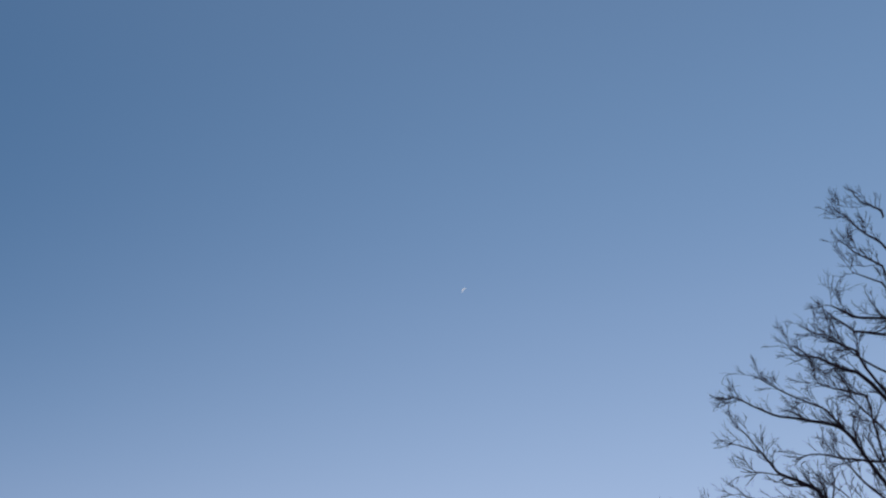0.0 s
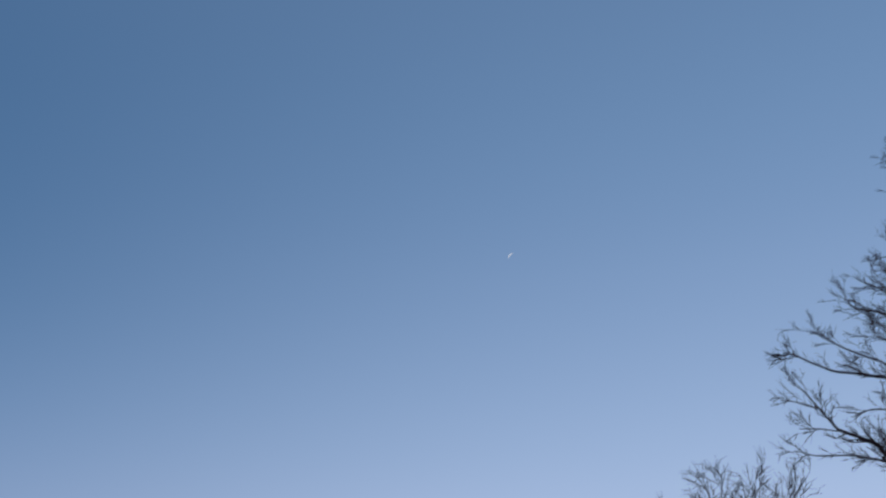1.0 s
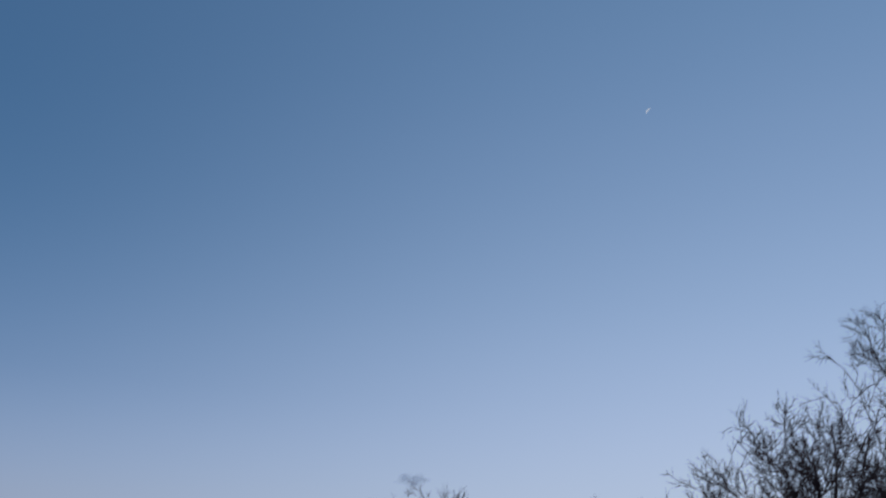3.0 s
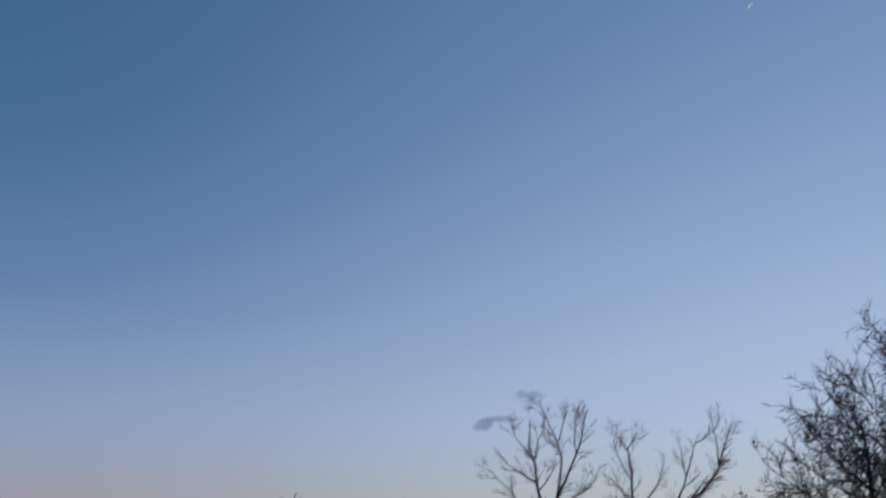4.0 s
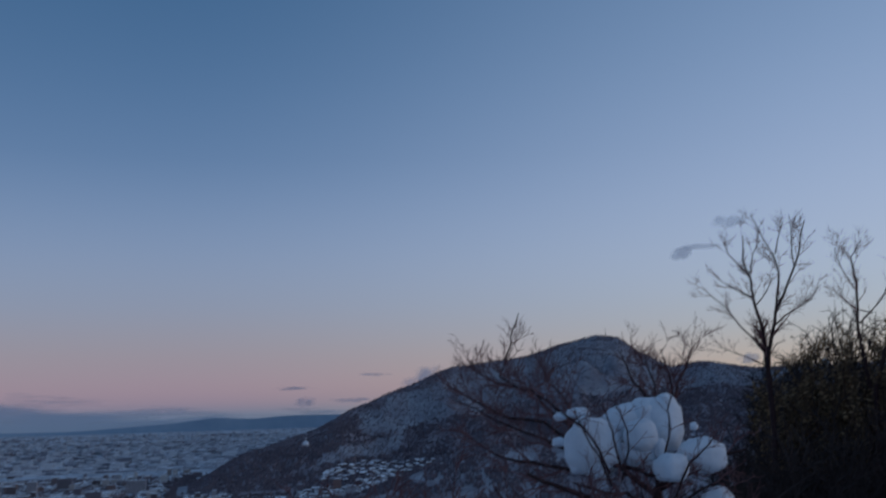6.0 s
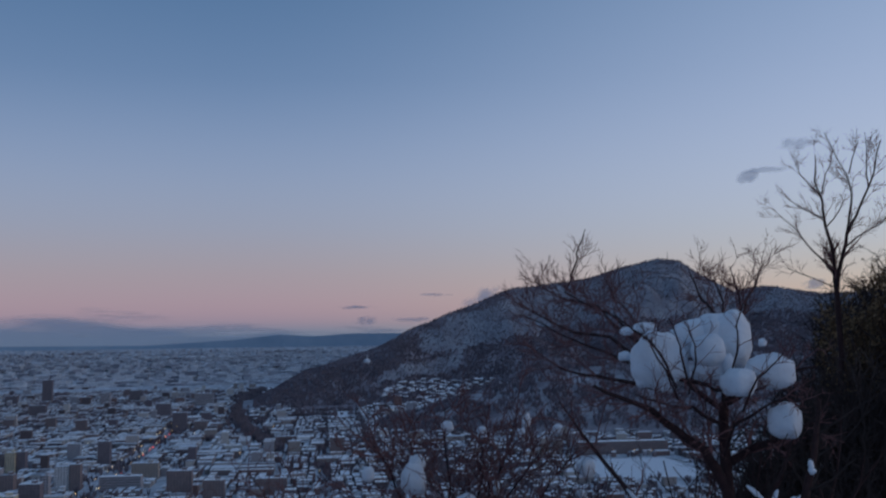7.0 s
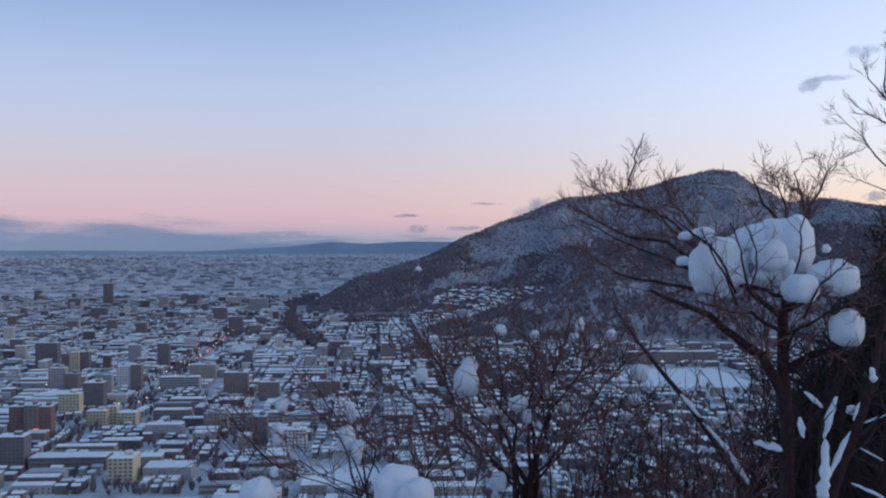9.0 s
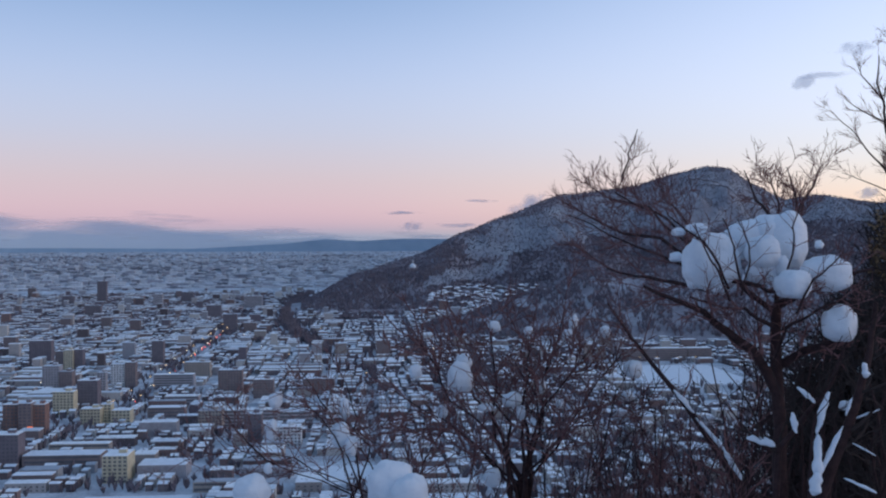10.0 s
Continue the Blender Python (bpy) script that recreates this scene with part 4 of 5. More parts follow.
mid_bush = bush("snowy_bush", at(5.29, -25.04, 7.00),
     [at(-1.29, -5.42, 7.00), at(1.02, -5.10, 7.20), at(3.16, -3.78, 7.40), at(5.29, -5.07, 7.50), at(7.40, -3.75, 7.40), at(9.01, -5.68, 7.20), at(10.61, -6.29, 7.20), at(-2.77, -8.34, 6.80),
      at(1.84, -7.05, 7.00), at(6.43, -6.68, 7.00), at(-0.46, -11.23, 6.80), at(9.02, -9.51, 6.80)], 31, "spreading leafless bush with small snow clumps", 0.026, 4.9, 0.5, 3, 44, cut=0.0052, up_pull=0.15, hub=at(4.80, -13.69, 7.00))
for p, w, h, k in ((at(1.35, -7.86, 6.90), 0.19, 0.24, 0), (at(1.51, -6.89, 6.95), 0.13, 0.12, 1), (at(-1.29, -7.44, 6.80), 0.1, 0.11, 2), (at(0.26, -9.70, 6.80), 0.08, 0.1, 3),
                   (at(4.31, -9.03, 6.80), 0.15, 0.11, 4), (at(4.80, -9.76, 6.80), 0.08, 0.11, 5), (at(3.32, -4.83, 7.30), 0.1, 0.09, 0), (at(7.88, -4.56, 7.30), 0.08, 0.12, 1),
                   (at(7.56, -5.31, 7.30), 0.11, 0.1, 2), (at(9.65, -5.09, 7.30), 0.09, 0.1, 3), (at(5.94, -8.30, 7.00), 0.09, 0.12, 4), (at(11.25, -7.23, 7.00), 0.14, 0.14, 5),
                   (at(8.70, -13.34, 6.60), 0.1, 0.12, 1), (at(10.93, -8.67, 7.00), 0.09, 0.08, 2), (at(3.16, -13.41, 6.70), 0.12, 0.14, 3), (at(2.83, -9.46, 6.80), 0.12, 0.06, 0),
                   (at(5.29, -5.07, 7.20), 0.08, 0.07, 2), (at(7.08, -9.24, 6.90), 0.07, 0.07, 4), (at(9.34, -10.45, 6.80), 0.08, 0.08, 0)):
    snow_clump(mid_bush, p, w, h, k)
low_bush = bush("snowy_bush", at(-4.74, -25.06, 5.50),
     [at(-14.17, -11.51, 5.50), at(-12.45, -9.41, 5.60), at(-8.15, -6.98, 5.80), at(-7.83, -8.59, 5.60), at(-5.71, -7.34, 5.90), at(-11.19, -11.64, 5.30), at(-4.74, -10.55, 5.60), at(-2.77, -9.94, 5.80), at(-6.37, -9.25, 5.60)], 32,
     "low leafless bush weighed down by snow", 0.0095, 5.4, 0.36, 3, 46, cut=0.0028, up_pull=0.15, hub=at(-4.41, -14.32, 5.40))
for p, w, h, k in ((at(-2.60, -13.98, 4.90), 0.26, 0.26, 0), (at(-1.62, -14.36, 4.80), 0.18, 0.2, 3), (at(-10.72, -13.97, 5.10), 0.2, 0.17, 1), (at(-5.65, -11.01, 5.50), 0.12, 0.15, 2), (at(-5.06, -11.66, 5.45), 0.08, 0.12, 5), (at(-9.37, -8.94, 5.60), 0.08, 0.1, 4),
                   (at(-5.39, -9.53, 5.60), 0.06, 0.13, 0), (at(-9.60, -10.60, 5.50), 0.07, 0.13, 3), (at(-9.79, -12.68, 5.20), 0.05, 0.06, 2)):
    snow_clump(low_bush, p, w, h, k)

# thickets of thin stems under the snow-laden tree
bush("thicket", at(9.67, -24.82, 6.50), [at(7.08, -10.51, 6.60), at(8.69, -9.21, 6.60), at(10.30, -8.21, 6.80), at(11.88, -8.17, 6.80), at(13.14, -9.38, 6.80), at(14.07, -10.28, 6.80), at(11.25, -11.02, 6.40), at(7.40, -11.76, 6.40),
     at(9.66, -11.70, 6.40), at(12.83, -11.88, 6.40)], 33, "dense thicket of thin bare stems", 0.013, 10.0, 0.34, spread=42, up_pull=0.3)
bush("thicket", at(0.53, -26.47, 6.20), [at(-2.11, -10.90, 6.20), at(-0.79, -9.95, 6.30), at(0.85, -10.27, 6.30), at(2.17, -11.53, 6.20), at(3.81, -11.83, 6.20), at(-3.10, -12.47, 6.10), at(-0.13, -12.80, 6.10)], 35,
     "dense thicket of thin bare stems", 0.013, 10.0, 0.34, spread=44, up_pull=0.3)
bush("thicket", at(16.54, -25.52, 6.00), [at(14.38, -11.19, 6.20), at(15.92, -11.42, 6.10), at(17.13, -9.52, 6.10), at(18.02, -8.25, 6.00), at(17.73, -11.91, 5.90), at(15.61, -12.95, 5.90)], 36,
     "dense thicket of thin bare stems", 0.013, 10.0, 0.34, spread=44, up_pull=0.3)


def leaning_trunk():
    rng = random.Random(41)
    foot = on_land(at(20.10, -21.13, 6.00))
    root = tree("leaning_tree", foot, "thin leaning trunk with a strip of snow along it")
    tw = Wood()
    limb(root, rng, tw, [foot, at(17.07, -13.16, 6.10), at(13.92, -8.73, 6.30), at(11.25, -5.48, 6.60), at(9.81, -3.41, 6.80)], 0.03, 0.006, 2, 5.0, 0.4, 0.03)
    finish(root, tw)
    for k, (p0, p1, w) in enumerate(((at(13.54, -8.27, 6.22), at(14.60, -9.48, 6.20), 0.06), (at(14.78, -9.78, 6.20), at(16.28, -11.40, 6.10), 0.055), (at(16.22, -11.40, 6.10), at(17.19, -12.91, 6.02), 0.06))):
        snow_strip(root, p0, p1, w, k)


leaning_trunk()
right_bush = bush("snowy_thicket", at(21.54, -23.58, 5.60), [at(23.49, -5.58, 5.60), at(22.37, -8.02, 5.60), at(21.52, -7.77, 5.40), at(25.13, -3.73, 5.80), at(26.20, -6.04, 5.60), at(27.77, -4.80, 6.00), at(24.04, -9.69, 5.20),
     at(20.38, -9.94, 5.40), at(26.47, -8.35, 5.30)], 34, "dark thicket with snow lying along its stems", 0.03, 5.0, 0.34, 3, twig=BRUSH)


def snowy_stems(root):
    """Leaning stems of the thicket with snow lodged along their upper sides."""
    rng = random.Random(38)
    tw = Wood()
    for pts, r0, r1 in (([on_land(at(20.10, -21.13, 5.30)), at(21.30, -13.71, 5.20), at(22.60, -10.09, 5.20), at(23.27, -7.97, 5.20), at(23.71, -6.16, 5.20), at(24.09, -3.16, 5.30)], 0.036, 0.012),
                        ([on_land(at(17.44, -21.44, 5.30)), at(19.15, -11.22, 5.20), at(20.66, -9.17, 5.20), at(21.86, -7.60, 5.20), at(22.65, -5.31, 5.20)], 0.02, 0.007),
                        ([on_land(at(20.10, -21.13, 5.20)), at(20.78, -12.58, 5.12), at(20.95, -9.90, 5.12), at(21.52, -8.07, 5.12)], 0.014, 0.006),
                        ([at(18.80, -11.42, 5.22), at(17.88, -10.88, 5.20), at(16.89, -10.39, 5.20)], 0.009, 0.004)):
        limb(root, rng, tw, pts, r0, r1, 2, 3.0, 0.45, 0.03, 45, 0.2)
    finish(root, tw, BRUSH)


snowy_stems(right_bush)
for k, (p0, p1, w) in enumerate(((at(21.73, -8.06, 5.12), at(21.16, -10.22, 5.12), 0.075), (at(21.22, -10.35, 5.10), at(21.16, -12.59, 5.08), 0.085), (at(22.42, -9.87, 5.12), at(21.29, -12.45, 5.10), 0.05), (at(21.2, -12.3, 5.06), at(21.0, -13.5, 5.06), 0.1),
        (at(17.50, -10.71, 5.17), at(18.96, -11.03, 5.17), 0.075), (at(20.13, -7.87, 5.16), at(21.03, -8.63, 5.16), 0.05), (at(19.87, -9.23, 5.12), at(20.06, -10.29, 5.12), 0.06), (at(23.48, -6.37, 5.14), at(23.60, -7.16, 5.14), 0.07),
        (at(22.92, -8.26, 5.15), at(22.61, -9.20, 5.15), 0.03), (at(24.26, -8.80, 5.20), at(23.07, -9.35, 5.20), 0.024), (at(22.52, -12.50, 5.15), at(24.10, -13.10, 5.15), 0.03), (at(22.94, -10.65, 5.20), at(24.05, -11.20, 5.20), 0.02))):
    snow_strip(right_bush, p0, p1, w, k)


def drawn_tree(name, label, foot, d, stems, seed, density=6.0, reach=0.42, cut=0.0032, spread=34, up_pull=0.15):
    """A slender tree: stems through given bearings and rises, each with sprays of fine twigs."""
    rng = random.Random(seed)
    root = tree(name, foot, label)
    tw = Wood()
    for k, (r0, r1, dots) in enumerate(stems):
        pts = ([foot] if k == 0 else []) + [at(a, e, d + 0.12 * math.sin(1.7 * k + 0.9 * n)) for n, (a, e) in enumerate(dots)]
        limb(root, rng, tw, pts, r0, r1, 3, density, reach, 0.05, spread, up_pull, cut, 7, first=0.45 if k == 0 else 0.2)
    finish(root, tw)


drawn_tree("forked_tree", "slender leafless tree forking above the thicket", on_land(at(24.2, -6, 13.0)), 13.0, (
    (0.042, 0.02, [(25.01, 2.11), (24.95, 3.72), (24.91, 4.53)]), (0.022, 0.006, [(24.91, 4.53), (24.54, 6.29), (24.46, 7.50), (24.12, 8.47), (24.23, 9.9)]),
    (0.028, 0.006, [(25.03, 2.60), (25.27, 3.97), (25.64, 5.56), (26.31, 6.85), (27.12, 8.65), (27.56, 10.44)]), (0.015, 0.004, [(25.64, 5.56), (26.00, 7.67), (25.77, 8.75), (25.19, 9.99), (24.73, 11.09)]),
    (0.013, 0.004, [(24.87, 3.45), (23.73, 4.85), (23.13, 5.82), (21.88, 7.11)]), (0.009, 0.003, [(24.90, 2.65), (23.42, 3.37), (22.41, 3.81)]), (0.011, 0.003, [(25.48, 4.77), (26.25, 5.40), (27.37, 6.00), (28.13, 6.9)]),
    (0.01, 0.003, [(24.51, 6.43), (23.43, 7.03), (22.55, 7.76)]), (0.01, 0.003, [(24.44, 7.51), (23.37, 8.92), (23.19, 9.60)]), (0.009, 0.003, [(24.68, 6.01), (25.31, 6.78), (25.72, 7.69)]),
    (0.009, 0.003, [(24.47, 7.77), (24.70, 8.83), (25.17, 9.59)]), (0.009, 0.003, [(25.89, 8.74), (26.18, 9.78), (26.46, 10.54)]), (0.01, 0.003, [(26.83, 8.0), (26.80, 9.4), (26.80, 10.91)])), 51, 8.5, 0.32)
drawn_tree("many_stemmed_tree", "leafless many-stemmed tree rising out of the bushes", on_land(at(30.0, -4, 13.0)), 13.0, (
    (0.036, 0.006, [(30.37, 1.17), (31.13, 3.50), (32.35, 4.92), (33.67, 5.77), (34.69, 6.99), (35.46, 9.15)]), (0.024, 0.004, [(30.10, 1.2), (29.77, 4.29), (29.92, 6.90), (29.76, 8.23), (30.41, 9.14)]),
    (0.012, 0.003, [(34.69, 6.99), (34.68, 8.47), (34.50, 9.97)]), (0.02, 0.004, [(31.54, 4.04), (32.40, 5.47), (32.87, 6.55), (32.69, 8.24)]), (0.01, 0.003, [(29.89, 4.66), (31.21, 6.08), (31.70, 7.36)]),
    (0.009, 0.003, [(29.79, 6.53), (29.17, 7.89), (29.00, 8.8)]), (0.01, 0.003, [(32.87, 6.55), (33.41, 8.19), (33.73, 8.92)]), (0.009, 0.003, [(30.58, 5.19), (29.52, 5.61), (28.69, 6.59)])), 52, 7.5, 0.36)

# bushes along the brow of the slope, brown against the afterglow
for k, top in enumerate((at(26.73, 3.80, 13.96), at(28.61, 4.28, 13.97), at(30.66, 4.70, 13.48), at(32.61, 5.07, 13.99), at(34.74, 5.47, 13.49), at(36.78, 5.68, 13.50), at(38.78, 6.14, 14.01), at(40.96, 6.28, 14.52), at(43.37, 6.68, 15.03))):
    shrub("brown_bush", top, 0.85, 61 + k, "dense bush with withered brown leaves on the slope", 16, 0.018, 10.0, 0.4, 0.005, BUD_TWIG, 42, leaves=1300)


# dark leafless brush covering the spur: a few growths, each standing in many places
def brush_mesh(seed):
    rng = random.Random(seed)
    w = Wood()
    for k in range(11):
        a, q = 2.4 * k + rng.gauss(0, 0.2), math.sqrt((k + 0.5) / 11)
        tip = Vector((0.75 * q * math.cos(a), 0.75 * q * math.sin(a), 1.5 * (1 - 0.4 * q * q) * rng.uniform(0.8, 1.05)))
        path = bent(rng, Vector((tip.x * 0.25, tip.y * 0.25, -0.2)), tip, 5, 0.14)
        w.tube(path, [0.016 - 0.002 * n for n in range(6)], 4)
        sprout(rng, w, path, 0.014, 0.006, 2, 4.6, 0.46, 0.15, 48, 0.0075, 0.25)
    return mesh_from("brush", w.v, w.f, BRUSH)


def tall_brush_mesh(seed):
    rng = random.Random(seed)
    w = Wood()
    for k in range(9):
        a, q = 2.4 * k + rng.gauss(0, 0.2), math.sqrt((k + 0.5) / 9)
        tip = Vector((0.9 * q * math.cos(a), 0.9 * q * math.sin(a), 3.2 * (1 - 0.3 * q * q) * rng.uniform(0.8, 1.05)))
        path = bent(rng, Vector((tip.x * 0.25, tip.y * 0.25, -0.3)), tip, 6, 0.08)
        w.tube(path, [0.014 - 0.0016 * n for n in range(7)], 5)
        sprout(rng, w, path, 0.011, 0.004, 3, 4.2, 0.55, 0.2, 38, 0.0036, 0.35)
    return mesh_from("tall_brush", w.v, w.f, BARK)


TALL = [tall_brush_mesh(400 + k) for k in range(4)]
rng = random.Random(88)
for n in range(8):
    a, r = 8.5 + 13 * ((n * 0.618) % 1.0), 6.6 + 3.6 * ((n * 0.37) % 1.0)
    x, y = r * math.sin(radians(a)), r * math.cos(radians(a))
    o = tagged(new("tall_brush", TALL[n % 4]), "tall thin leafless brush on the steep slope", "shrub", "tall brush on the slope")
    o.matrix_world = pose(x, y, land(x, y), 0, 0, 47 * n) @ Matrix.Diagonal((1, 1, rng.uniform(0.78, 1.0), 1))
    if n % 2:
        snow_clump(o, Vector((rng.uniform(-0.4, 0.4), -0.3, rng.uniform(1.5, 2.4))), rng.uniform(0.08, 0.16), rng.uniform(0.07, 0.13), n)
BRUSHES = [brush_mesh(300 + k) for k in range(4)]
rng = random.Random(77)
n = 0
while n < 250:
    a, r = rng.uniform(20.5, 62), 8.5 + 13 * rng.random() ** 1.1
    x, y = r * math.sin(radians(a)), r * math.cos(radians(a))
    if n > 130:
        a = rng.uniform(20.5, 28) if n % 3 else rng.uniform(27, 46)
        x, y = r * math.sin(radians(a)), r * math.cos(radians(a))
    elif a > 46 and rng.random() < 0.6:
        continue
    o = tagged(new("brush", BRUSHES[n % 4]), "dark tangled leafless brush on the snowy spur", "shrub", "brush on the spur")
    k = rng.uniform(0.95, 1.35)
    o.matrix_world = pose(x, y, land(x, y) + 0.1, 0, 0, rng.uniform(0, 360)) @ Matrix.Diagonal((k, k, k * rng.uniform(0.85, 1.1), 1))
    if n % 3 == 0:
        snow_clump(o, Vector((rng.uniform(-0.3, 0.3), -0.4, rng.uniform(0.5, 1.1))), rng.uniform(0.06, 0.17), rng.uniform(0.05, 0.12), n)
    n += 1


def big_tree(name, foot, c, rx, rz, seed, label, r0, limbs, density, reach, cut, hub_k=0.45, depth=3, low=-0.2):
    """A tall tree: a trunk up into a crown whose limbs reach the crown's rim."""
    rng = random.Random(seed)
    root = tree(name, foot, label)
    tw = Wood()
    hub_p = foot.lerp(c, hub_k)
    path = bent(rng, foot, hub_p, 5, 0.03) + bent(rng, hub_p, c + Vector((0, 0, rz * 0.6)), 5, 0.06)[1:]
    n = len(path) - 1
    trunk(root, path, r0, r0 * 0.15)
    for k in range(limbs):
        s = 0.42 + 0.55 * (k + 0.5) / limbs
        p = path[int(s * n)]
        az, el = 2.4 * k + rng.gauss(0, 0.2), low + (1.35 - low) * ((k + 0.5) / limbs) ** 1.2
        tip = c + Vector((rx * math.cos(az) * math.cos(el), rx * math.sin(az) * math.cos(el), rz * math.sin(el))) * rng.uniform(0.8, 0.95)
        limb(root, rng, tw, [p, p.lerp(tip, 0.5) + Vector((0, 0, -0.06 * rx)), tip], r0 * 0.3 * (1.15 - s), cut, depth, density, reach, 0.14, 40, 0.15, cut, 6)
    finish(root, tw, BARK)


big_tree("round_crowned_tree", on_land(at(45.88, 6.71, 21.99)), at(46.3, 8.1, 22.00), 3.2, 2.55, 71, "leafless round-crowned tree of dense fine twigs", 0.16, 40, 3.8, 0.85, 0.0095, 0.3)
big_tree("round_crowned_tree", on_land(at(41.7, 5.2, 20.96)), at(41.8, 6.0, 20.97), 2.1, 1.8, 75, "leafless round-crowned tree of dense fine twigs", 0.13, 28, 4.2, 0.75, 0.0095, 0.3)
big_tree("bare_tree", on_land(at(51.38, 10.84, 20.01)), at(52.19, 13.36, 20.02), 2.0, 2.5, 72, "tall leafless tree with upswept twigs", 0.13, 24, 3.8, 0.8, 0.0078, 0.4)
big_tree("bare_tree", on_land(at(46.9, 9.49, 23.98)), at(47.4, 11.3, 23.98), 1.5, 1.65, 73, "leafless tree with fine upright twigs", 0.11, 16, 3.2, 0.7, 0.008, 0.4)


def spreading_tree():
    rng = random.Random(74)
    d = 12.0
    foot = on_land(at(70.28, 12.74, d))
    root = tree("spreading_tree", foot, "tall spreading leafless tree close to the viewpoint")
    tw = Wood()
    hub = at(68.0, 19.0, d)
    trunk(root, bent(rng, foot, hub, 5, 0.03) + bent(rng, hub, at(71.0, 36.0, d + 0.3), 6, 0.04)[1:], 0.14, 0.03)
    side_a, side_b, side_c = [(68.3, 20.5), (64.6, 18.6)], [(68.8, 22.5), (66.0, 22.6)], [(69.6, 27.5), (67.2, 28.2)]
    for k, (r0, dots) in enumerate(((0.05, [(68.00, 18.0), (64.14, 17.0), (61.28, 18.36), (60.30, 20.09), (58.41, 21.10), (57.71, 22.17), (56.99, 23.27), (55.75, 24.76)]),
            (0.05, side_a + [(63.40, 21.03), (62.77, 22.44), (62.17, 23.20), (60.33, 23.78), (58.61, 24.23), (56.70, 25.33), (55.71, 25.60)]),
            (0.022, [(62.20, 23.37), (61.47, 24.32), (59.97, 25.14), (58.67, 25.99), (57.52, 26.82)]), (0.045, side_b + [(63.79, 25.87), (62.92, 26.23), (61.83, 26.94), (60.92, 27.17), (59.65, 28.14)]),
            (0.035, side_b + [(63.99, 27.01), (62.63, 27.83), (60.95, 29.00)]), (0.035, side_c + [(64.33, 28.81), (63.30, 29.60), (63.53, 31.09)]), (0.03, side_c + [(66.64, 31.11), (65.22, 32.20), (64.70, 33.18)]),
            (0.03, [(70.4, 31.0), (67.50, 31.5), (66.98, 32.34), (65.91, 33.36), (65.27, 34.24), (64.36, 35.04)]), (0.024, [(62.63, 17.7), (61.32, 18.52), (60.47, 19.25), (58.69, 19.73), (56.98, 19.87), (55.12, 20.50)]),
            (0.025, [(66.40, 27.4), (64.17, 28.00), (63.18, 28.94), (62.40, 29.79)]), (0.02, [(66.80, 29.6), (66.41, 30.29), (65.25, 30.97), (64.69, 31.30)]), (0.03, side_a + [(64.03, 24.57), (63.10, 24.91), (61.57, 25.60), (60.88, 26.92)]),
            (0.022, [(65.08, 20.9), (63.43, 21.19), (61.87, 21.57), (60.31, 21.92), (59.05, 21.71)]), (0.012, [(58.74, 20.98), (57.38, 21.27), (55.45, 21.50)]), (0.012, [(57.73, 22.26), (56.37, 22.80), (55.22, 23.07)]),
            (0.02, [(67.50, 33.6), (67.50, 34.0), (66.39, 34.77), (65.85, 35.9)]), (0.03, [(66.50, 17.6), (64.31, 18.6), (62.90, 20.2), (62.00, 21.6), (61.30, 22.6)]), (0.024, [(65.62, 16.8), (63.50, 16.6), (61.90, 17.6), (61.10, 18.0)]), (0.028, [(67.00, 20.5), (64.77, 22.4), (63.70, 23.9), (62.45, 25.6)]),
            (0.024, [(67.00, 24.5), (64.48, 26.3), (63.40, 27.4), (62.25, 28.6)]), (0.022, [(66.40, 18.6), (64.39, 20.0), (63.70, 21.8), (63.00, 23.4)]), (0.02, [(64.62, 17.5), (62.90, 18.6), (61.70, 19.8), (60.60, 20.8)]),
            (0.03, [(69.40, 24.0), (70.5, 27.0), (73.0, 30.0), (75.0, 34.0)]), (0.03, [(69.20, 21.0), (73.0, 23.5), (77.0, 26.0)]))):
        pts = [at(a, e, d + (0.25 * math.sin(2.3 * k)) * min(1, n / 2)) for n, (a, e) in enumerate(dots)]
        pts[-1] = pts[-2].lerp(pts[-1], 0.55)
        limb(root, rng, tw, pts, r0 * 0.72, 0.0045, 3, 8.5, 0.36, 0.05, 33, 0.16, 0.0042, 6, first=0.2)
    finish(root, tw, BARK)


spreading_tree()


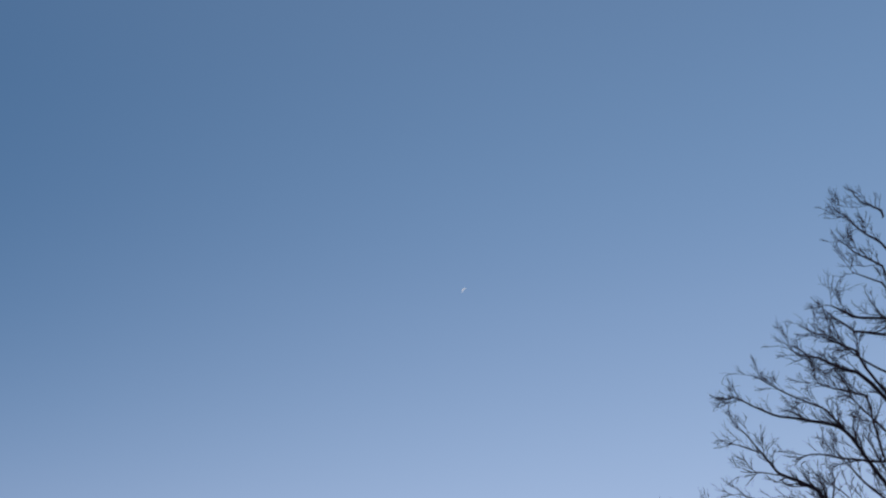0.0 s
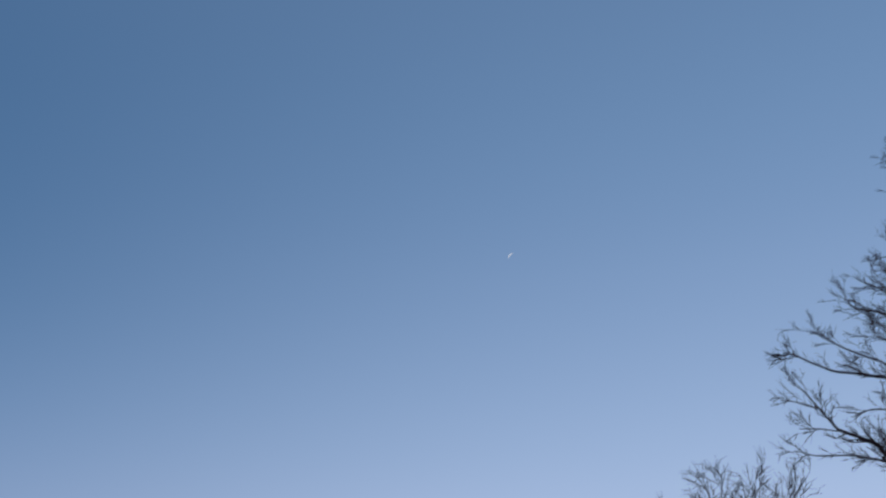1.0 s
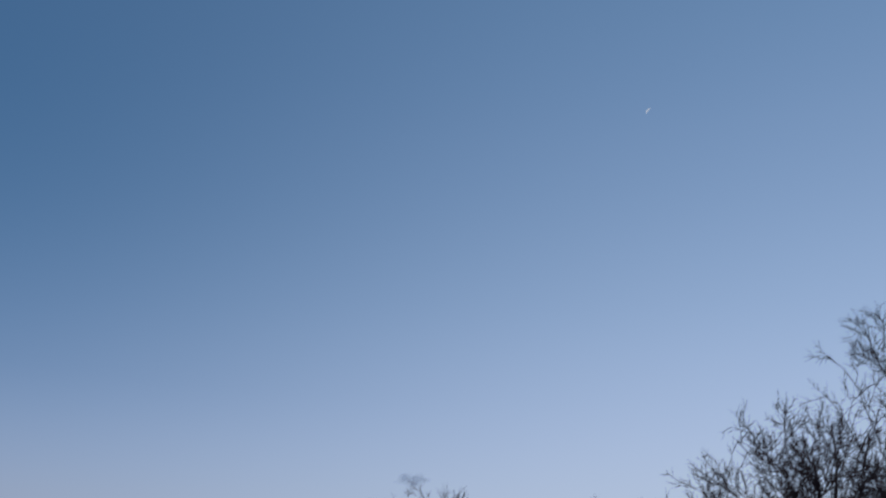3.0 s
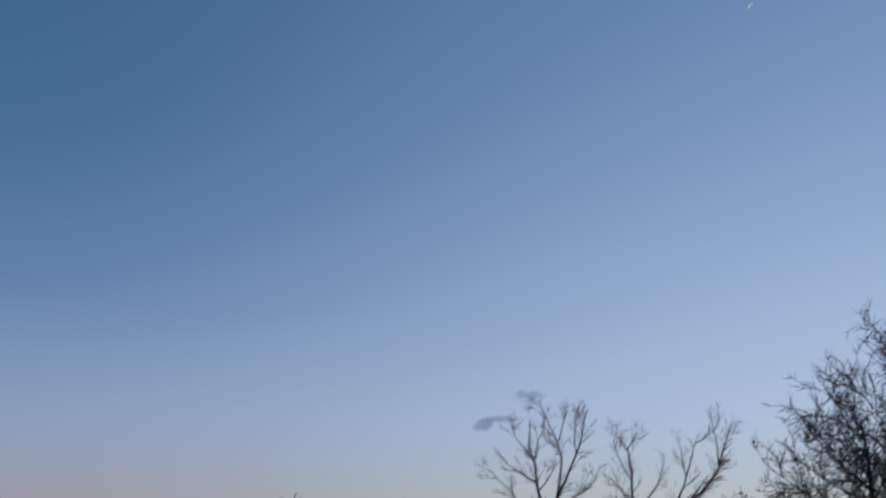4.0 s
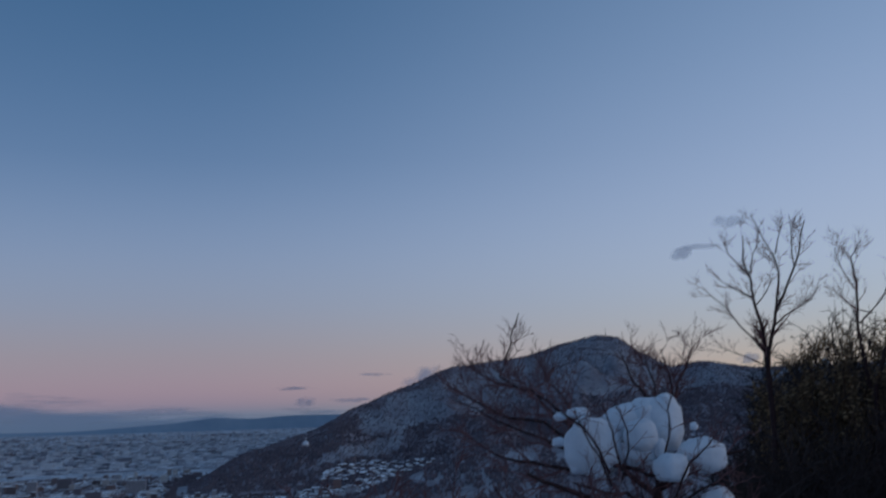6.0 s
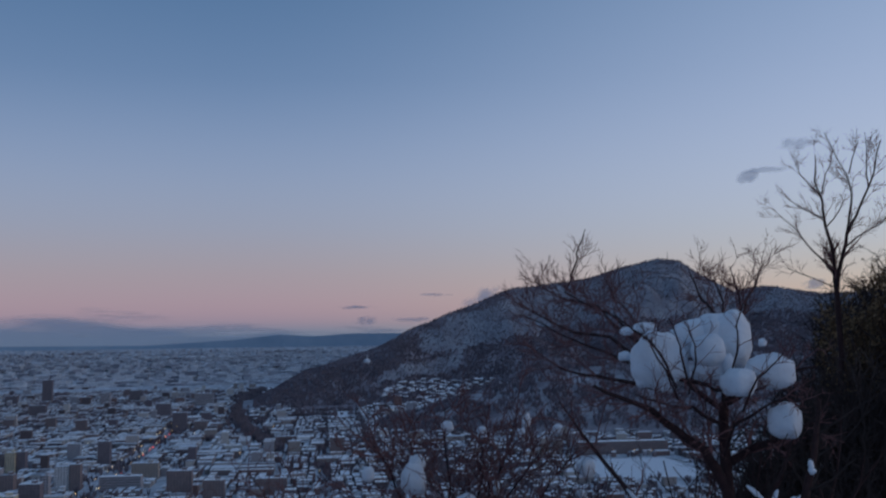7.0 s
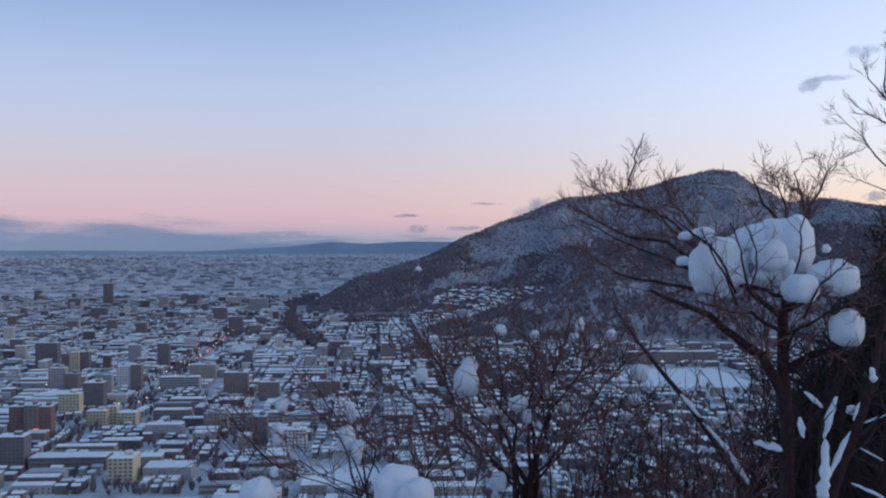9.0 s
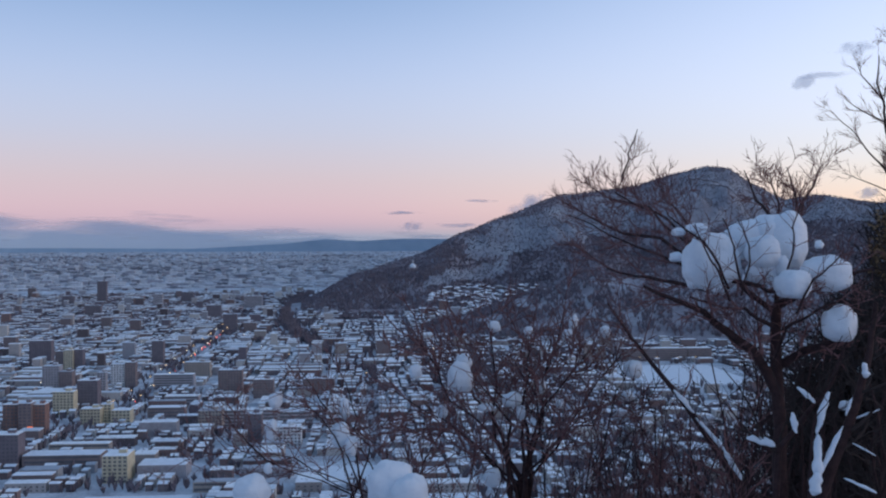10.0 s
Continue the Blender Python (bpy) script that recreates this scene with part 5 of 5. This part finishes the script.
def cloud(name, place, w, h, tilt, seed, label, tone=(0.8, 0.82, 0.9, 1), thick=0.7):
    """A small flat evening cloud: a heap of soft-edged lobes."""
    m = bpy.data.materials.new("evening_cloud")
    m.use_nodes = True
    t = m.node_tree
    out = t.nodes["Material Output"]
    t.nodes.remove(t.nodes["Principled BSDF"])
    co = t.nodes.new("ShaderNodeTexCoord")
    mp = t.nodes.new("ShaderNodeMapping")
    mp.inputs["Location"].default_value = (-1, -1, -1)
    mp.inputs["Scale"].default_value = (2, 2, 2)
    t.links.new(co.outputs["Generated"], mp.inputs[0])
    ln = t.nodes.new("ShaderNodeVectorMath")
    ln.operation = "LENGTH"
    flat = t.nodes.new("ShaderNodeVectorMath")
    flat.operation = "MULTIPLY"
    flat.inputs[1].default_value = (1, 0, 1)
    t.links.new(mp.outputs[0], flat.inputs[0])
    t.links.new(flat.outputs[0], ln.inputs[0])
    nz = t.nodes.new("ShaderNodeTexNoise")
    nz.inputs["Scale"].default_value = 3.6
    nz.inputs["Detail"].default_value = 5.0
    mp2 = t.nodes.new("ShaderNodeMapping")
    mp2.inputs["Location"].default_value = (seed, seed * 2.0, 0)
    mp2.inputs["Scale"].default_value = (1.0, 0.0, 0.45)
    t.links.new(co.outputs["Generated"], mp2.inputs[0])
    t.links.new(mp2.outputs[0], nz.inputs["Vector"])
    d = math_node(t, "SUBTRACT", 0.62, math_node(t, "POWER", ln.outputs["Value"], 1.6))
    d = math_node(t, "ADD", d, math_node(t, "MULTIPLY", math_node(t, "SUBTRACT", nz.outputs[0], 0.5), 2.0))
    soft = t.nodes.new("ShaderNodeMapRange")
    soft.interpolation_type = "SMOOTHSTEP"
    soft.inputs["From Min"].default_value, soft.inputs["From Max"].default_value = 0.0, 0.75
    soft.inputs["To Max"].default_value = thick
    t.links.new(d, soft.inputs["Value"])
    rim = t.nodes.new("ShaderNodeMapRange")
    rim.interpolation_type = "SMOOTHSTEP"
    rim.inputs["From Min"].default_value, rim.inputs["From Max"].default_value = 1.0, 0.35
    t.links.new(ln.outputs["Value"], rim.inputs["Value"])
    d = math_node(t, "MULTIPLY", soft.outputs["Result"], rim.outputs["Result"])
    tr = t.nodes.new("ShaderNodeBsdfTransparent")
    df = t.nodes.new("ShaderNodeBsdfDiffuse")
    df.inputs[0].default_value = tone
    mixn = t.nodes.new("ShaderNodeMixShader")
    t.links.new(d, mixn.inputs[0])
    t.links.new(tr.outputs[0], mixn.inputs[1])
    t.links.new(df.outputs[0], mixn.inputs[2])
    t.links.new(mixn.outputs[0], out.inputs[0])
    v, f = [], []
    n = 24
    v.append(Vector((0, -h * 0.05, 0)))
    for ring in (0.5, 1.0):
        for k in range(n):
            a = 2 * math.pi * k / n
            v.append(Vector((ring * w / 2 * math.cos(a), -h * 0.05 * (1 - ring ** 2), ring * h / 2 * math.sin(a))))
    for k in range(n):
        f.append((0, 1 + k, 1 + (k + 1) % n))
        f.append((1 + k, 1 + n + k, 1 + n + (k + 1) % n, 1 + (k + 1) % n))
    ob = tagged(new(name, mesh_from(name, v, f, m, smooth=True)), label, "cloud", "evening clouds", "structure")
    az = math.atan2(place.x, place.y)
    ob.matrix_world = Matrix.Translation(place) @ Matrix.Rotation(-az, 4, "Z") @ Matrix.Rotation(radians(tilt), 4, "Y")
    return ob


cloud("backdrop_cloud", at(20.45, 8.78, 4750.00), 190, 100, -20, 1.3, "thin grey evening cloud", thick=0.55)
cloud("backdrop_cloud", at(21.55, 9.08, 4745.00), 330, 56, -3, 3.7, "thin grey evening cloud", thick=0.45)
cloud("backdrop_cloud", at(23.15, 10.35, 4750.00), 300, 95, 2, 2.9, "thin grey evening cloud", thick=0.5)
cloud("backdrop_cloud", at(-2.20, 1.87, 4750.00), 290, 34, 1, 4.1, "narrow dark blue evening cloud", (0.5, 0.6, 0.72, 1), 0.9)
cloud("backdrop_cloud", at(2.50, 2.53, 4750.00), 240, 26, 1, 5.2, "narrow grey evening cloud", (0.65, 0.7, 0.8, 1), 0.6)
cloud("backdrop_cloud", at(5.25, 2.35, 4750.00), 330, 130, -24, 6.6, "pale cloud behind the mountain's shoulder", (0.8, 0.84, 0.92, 1), 0.75)
cloud("backdrop_cloud", at(1.19, 1.12, 4750.00), 330, 40, 0, 7.7, "low grey evening cloud", (0.55, 0.64, 0.75, 1), 0.7)
cloud("backdrop_cloud", at(-1.61, 1.05, 4750.00), 200, 75, 0, 8.4, "small low grey evening cloud", (0.6, 0.66, 0.77, 1), 0.6)
cloud("backdrop_cloud", at(23.62, 2.71, 4750.00), 200, 80, -8, 9.8, "pale cloud behind the ridge")


def cloud_bank():
    """A long bank of haze and cloud low over the plain, thinning out at its upper edge."""
    m = bpy.data.materials.new("evening_cloud_bank")
    m.use_nodes = True
    t = m.node_tree
    t.nodes.remove(t.nodes["Principled BSDF"])
    att = t.nodes.new("ShaderNodeAttribute")
    att.attribute_name = "depth_in_bank"
    geo = t.nodes.new("ShaderNodeNewGeometry")
    mp = t.nodes.new("ShaderNodeMapping")
    mp.inputs["Scale"].default_value = (1 / 420, 1 / 420, 1 / 45)
    t.links.new(geo.outputs["Position"], mp.inputs[0])
    nz = t.nodes.new("ShaderNodeTexNoise")
    nz.inputs["Scale"].default_value, nz.inputs["Detail"].default_value = 1.0, 5.0
    t.links.new(mp.outputs[0], nz.inputs["Vector"])
    d = math_node(t, "ADD", att.outputs["Fac"], math_node(t, "MULTIPLY", math_node(t, "SUBTRACT", nz.outputs[0], 0.55), 1.3))
    soft = t.nodes.new("ShaderNodeMapRange")
    soft.interpolation_type = "SMOOTHSTEP"
    soft.inputs["From Min"].default_value, soft.inputs["From Max"].default_value, soft.inputs["To Max"].default_value = 0.1, 0.6, 0.85
    t.links.new(d, soft.inputs["Value"])
    df = t.nodes.new("ShaderNodeBsdfDiffuse")
    df.inputs[0].default_value = (0.56, 0.68, 0.8, 1)
    mx = t.nodes.new("ShaderNodeMixShader")
    t.links.new(soft.outputs["Result"], mx.inputs[0])
    t.links.new(t.nodes.new("ShaderNodeBsdfTransparent").outputs[0], mx.inputs[1])
    t.links.new(df.outputs[0], mx.inputs[2])
    t.links.new(mx.outputs[0], t.nodes["Material Output"].inputs[0])
    v, f, deep = [], [], []
    for k in range(121):
        a = -65 + 0.55 * k
        top = knots(a, [(-65, 2.4), (-24, 2.7), (-16, 2.0), (-10, 1.4), (-4, 1.05), (2, 0.9)])
        for n in range(7):
            e = -0.4 + (top + 0.4) * n / 6
            v.append(at(a, e, 4885))
            deep.append(1 - n / 6)
        if k:
            f += [(7 * k - 7 + n, 7 * k + n, 7 * k + n + 1, 7 * k - 6 + n) for n in range(6)]
    me = mesh_from("backdrop_cloud_bank", v, f, m, smooth=True)
    me.attributes.new("depth_in_bank", "FLOAT", "POINT").data.foreach_set("value", deep)
    tagged(new("backdrop_cloud_bank", me), "long blue cloud bank low over the plain", "cloud", "evening clouds", "structure")


cloud_bank()
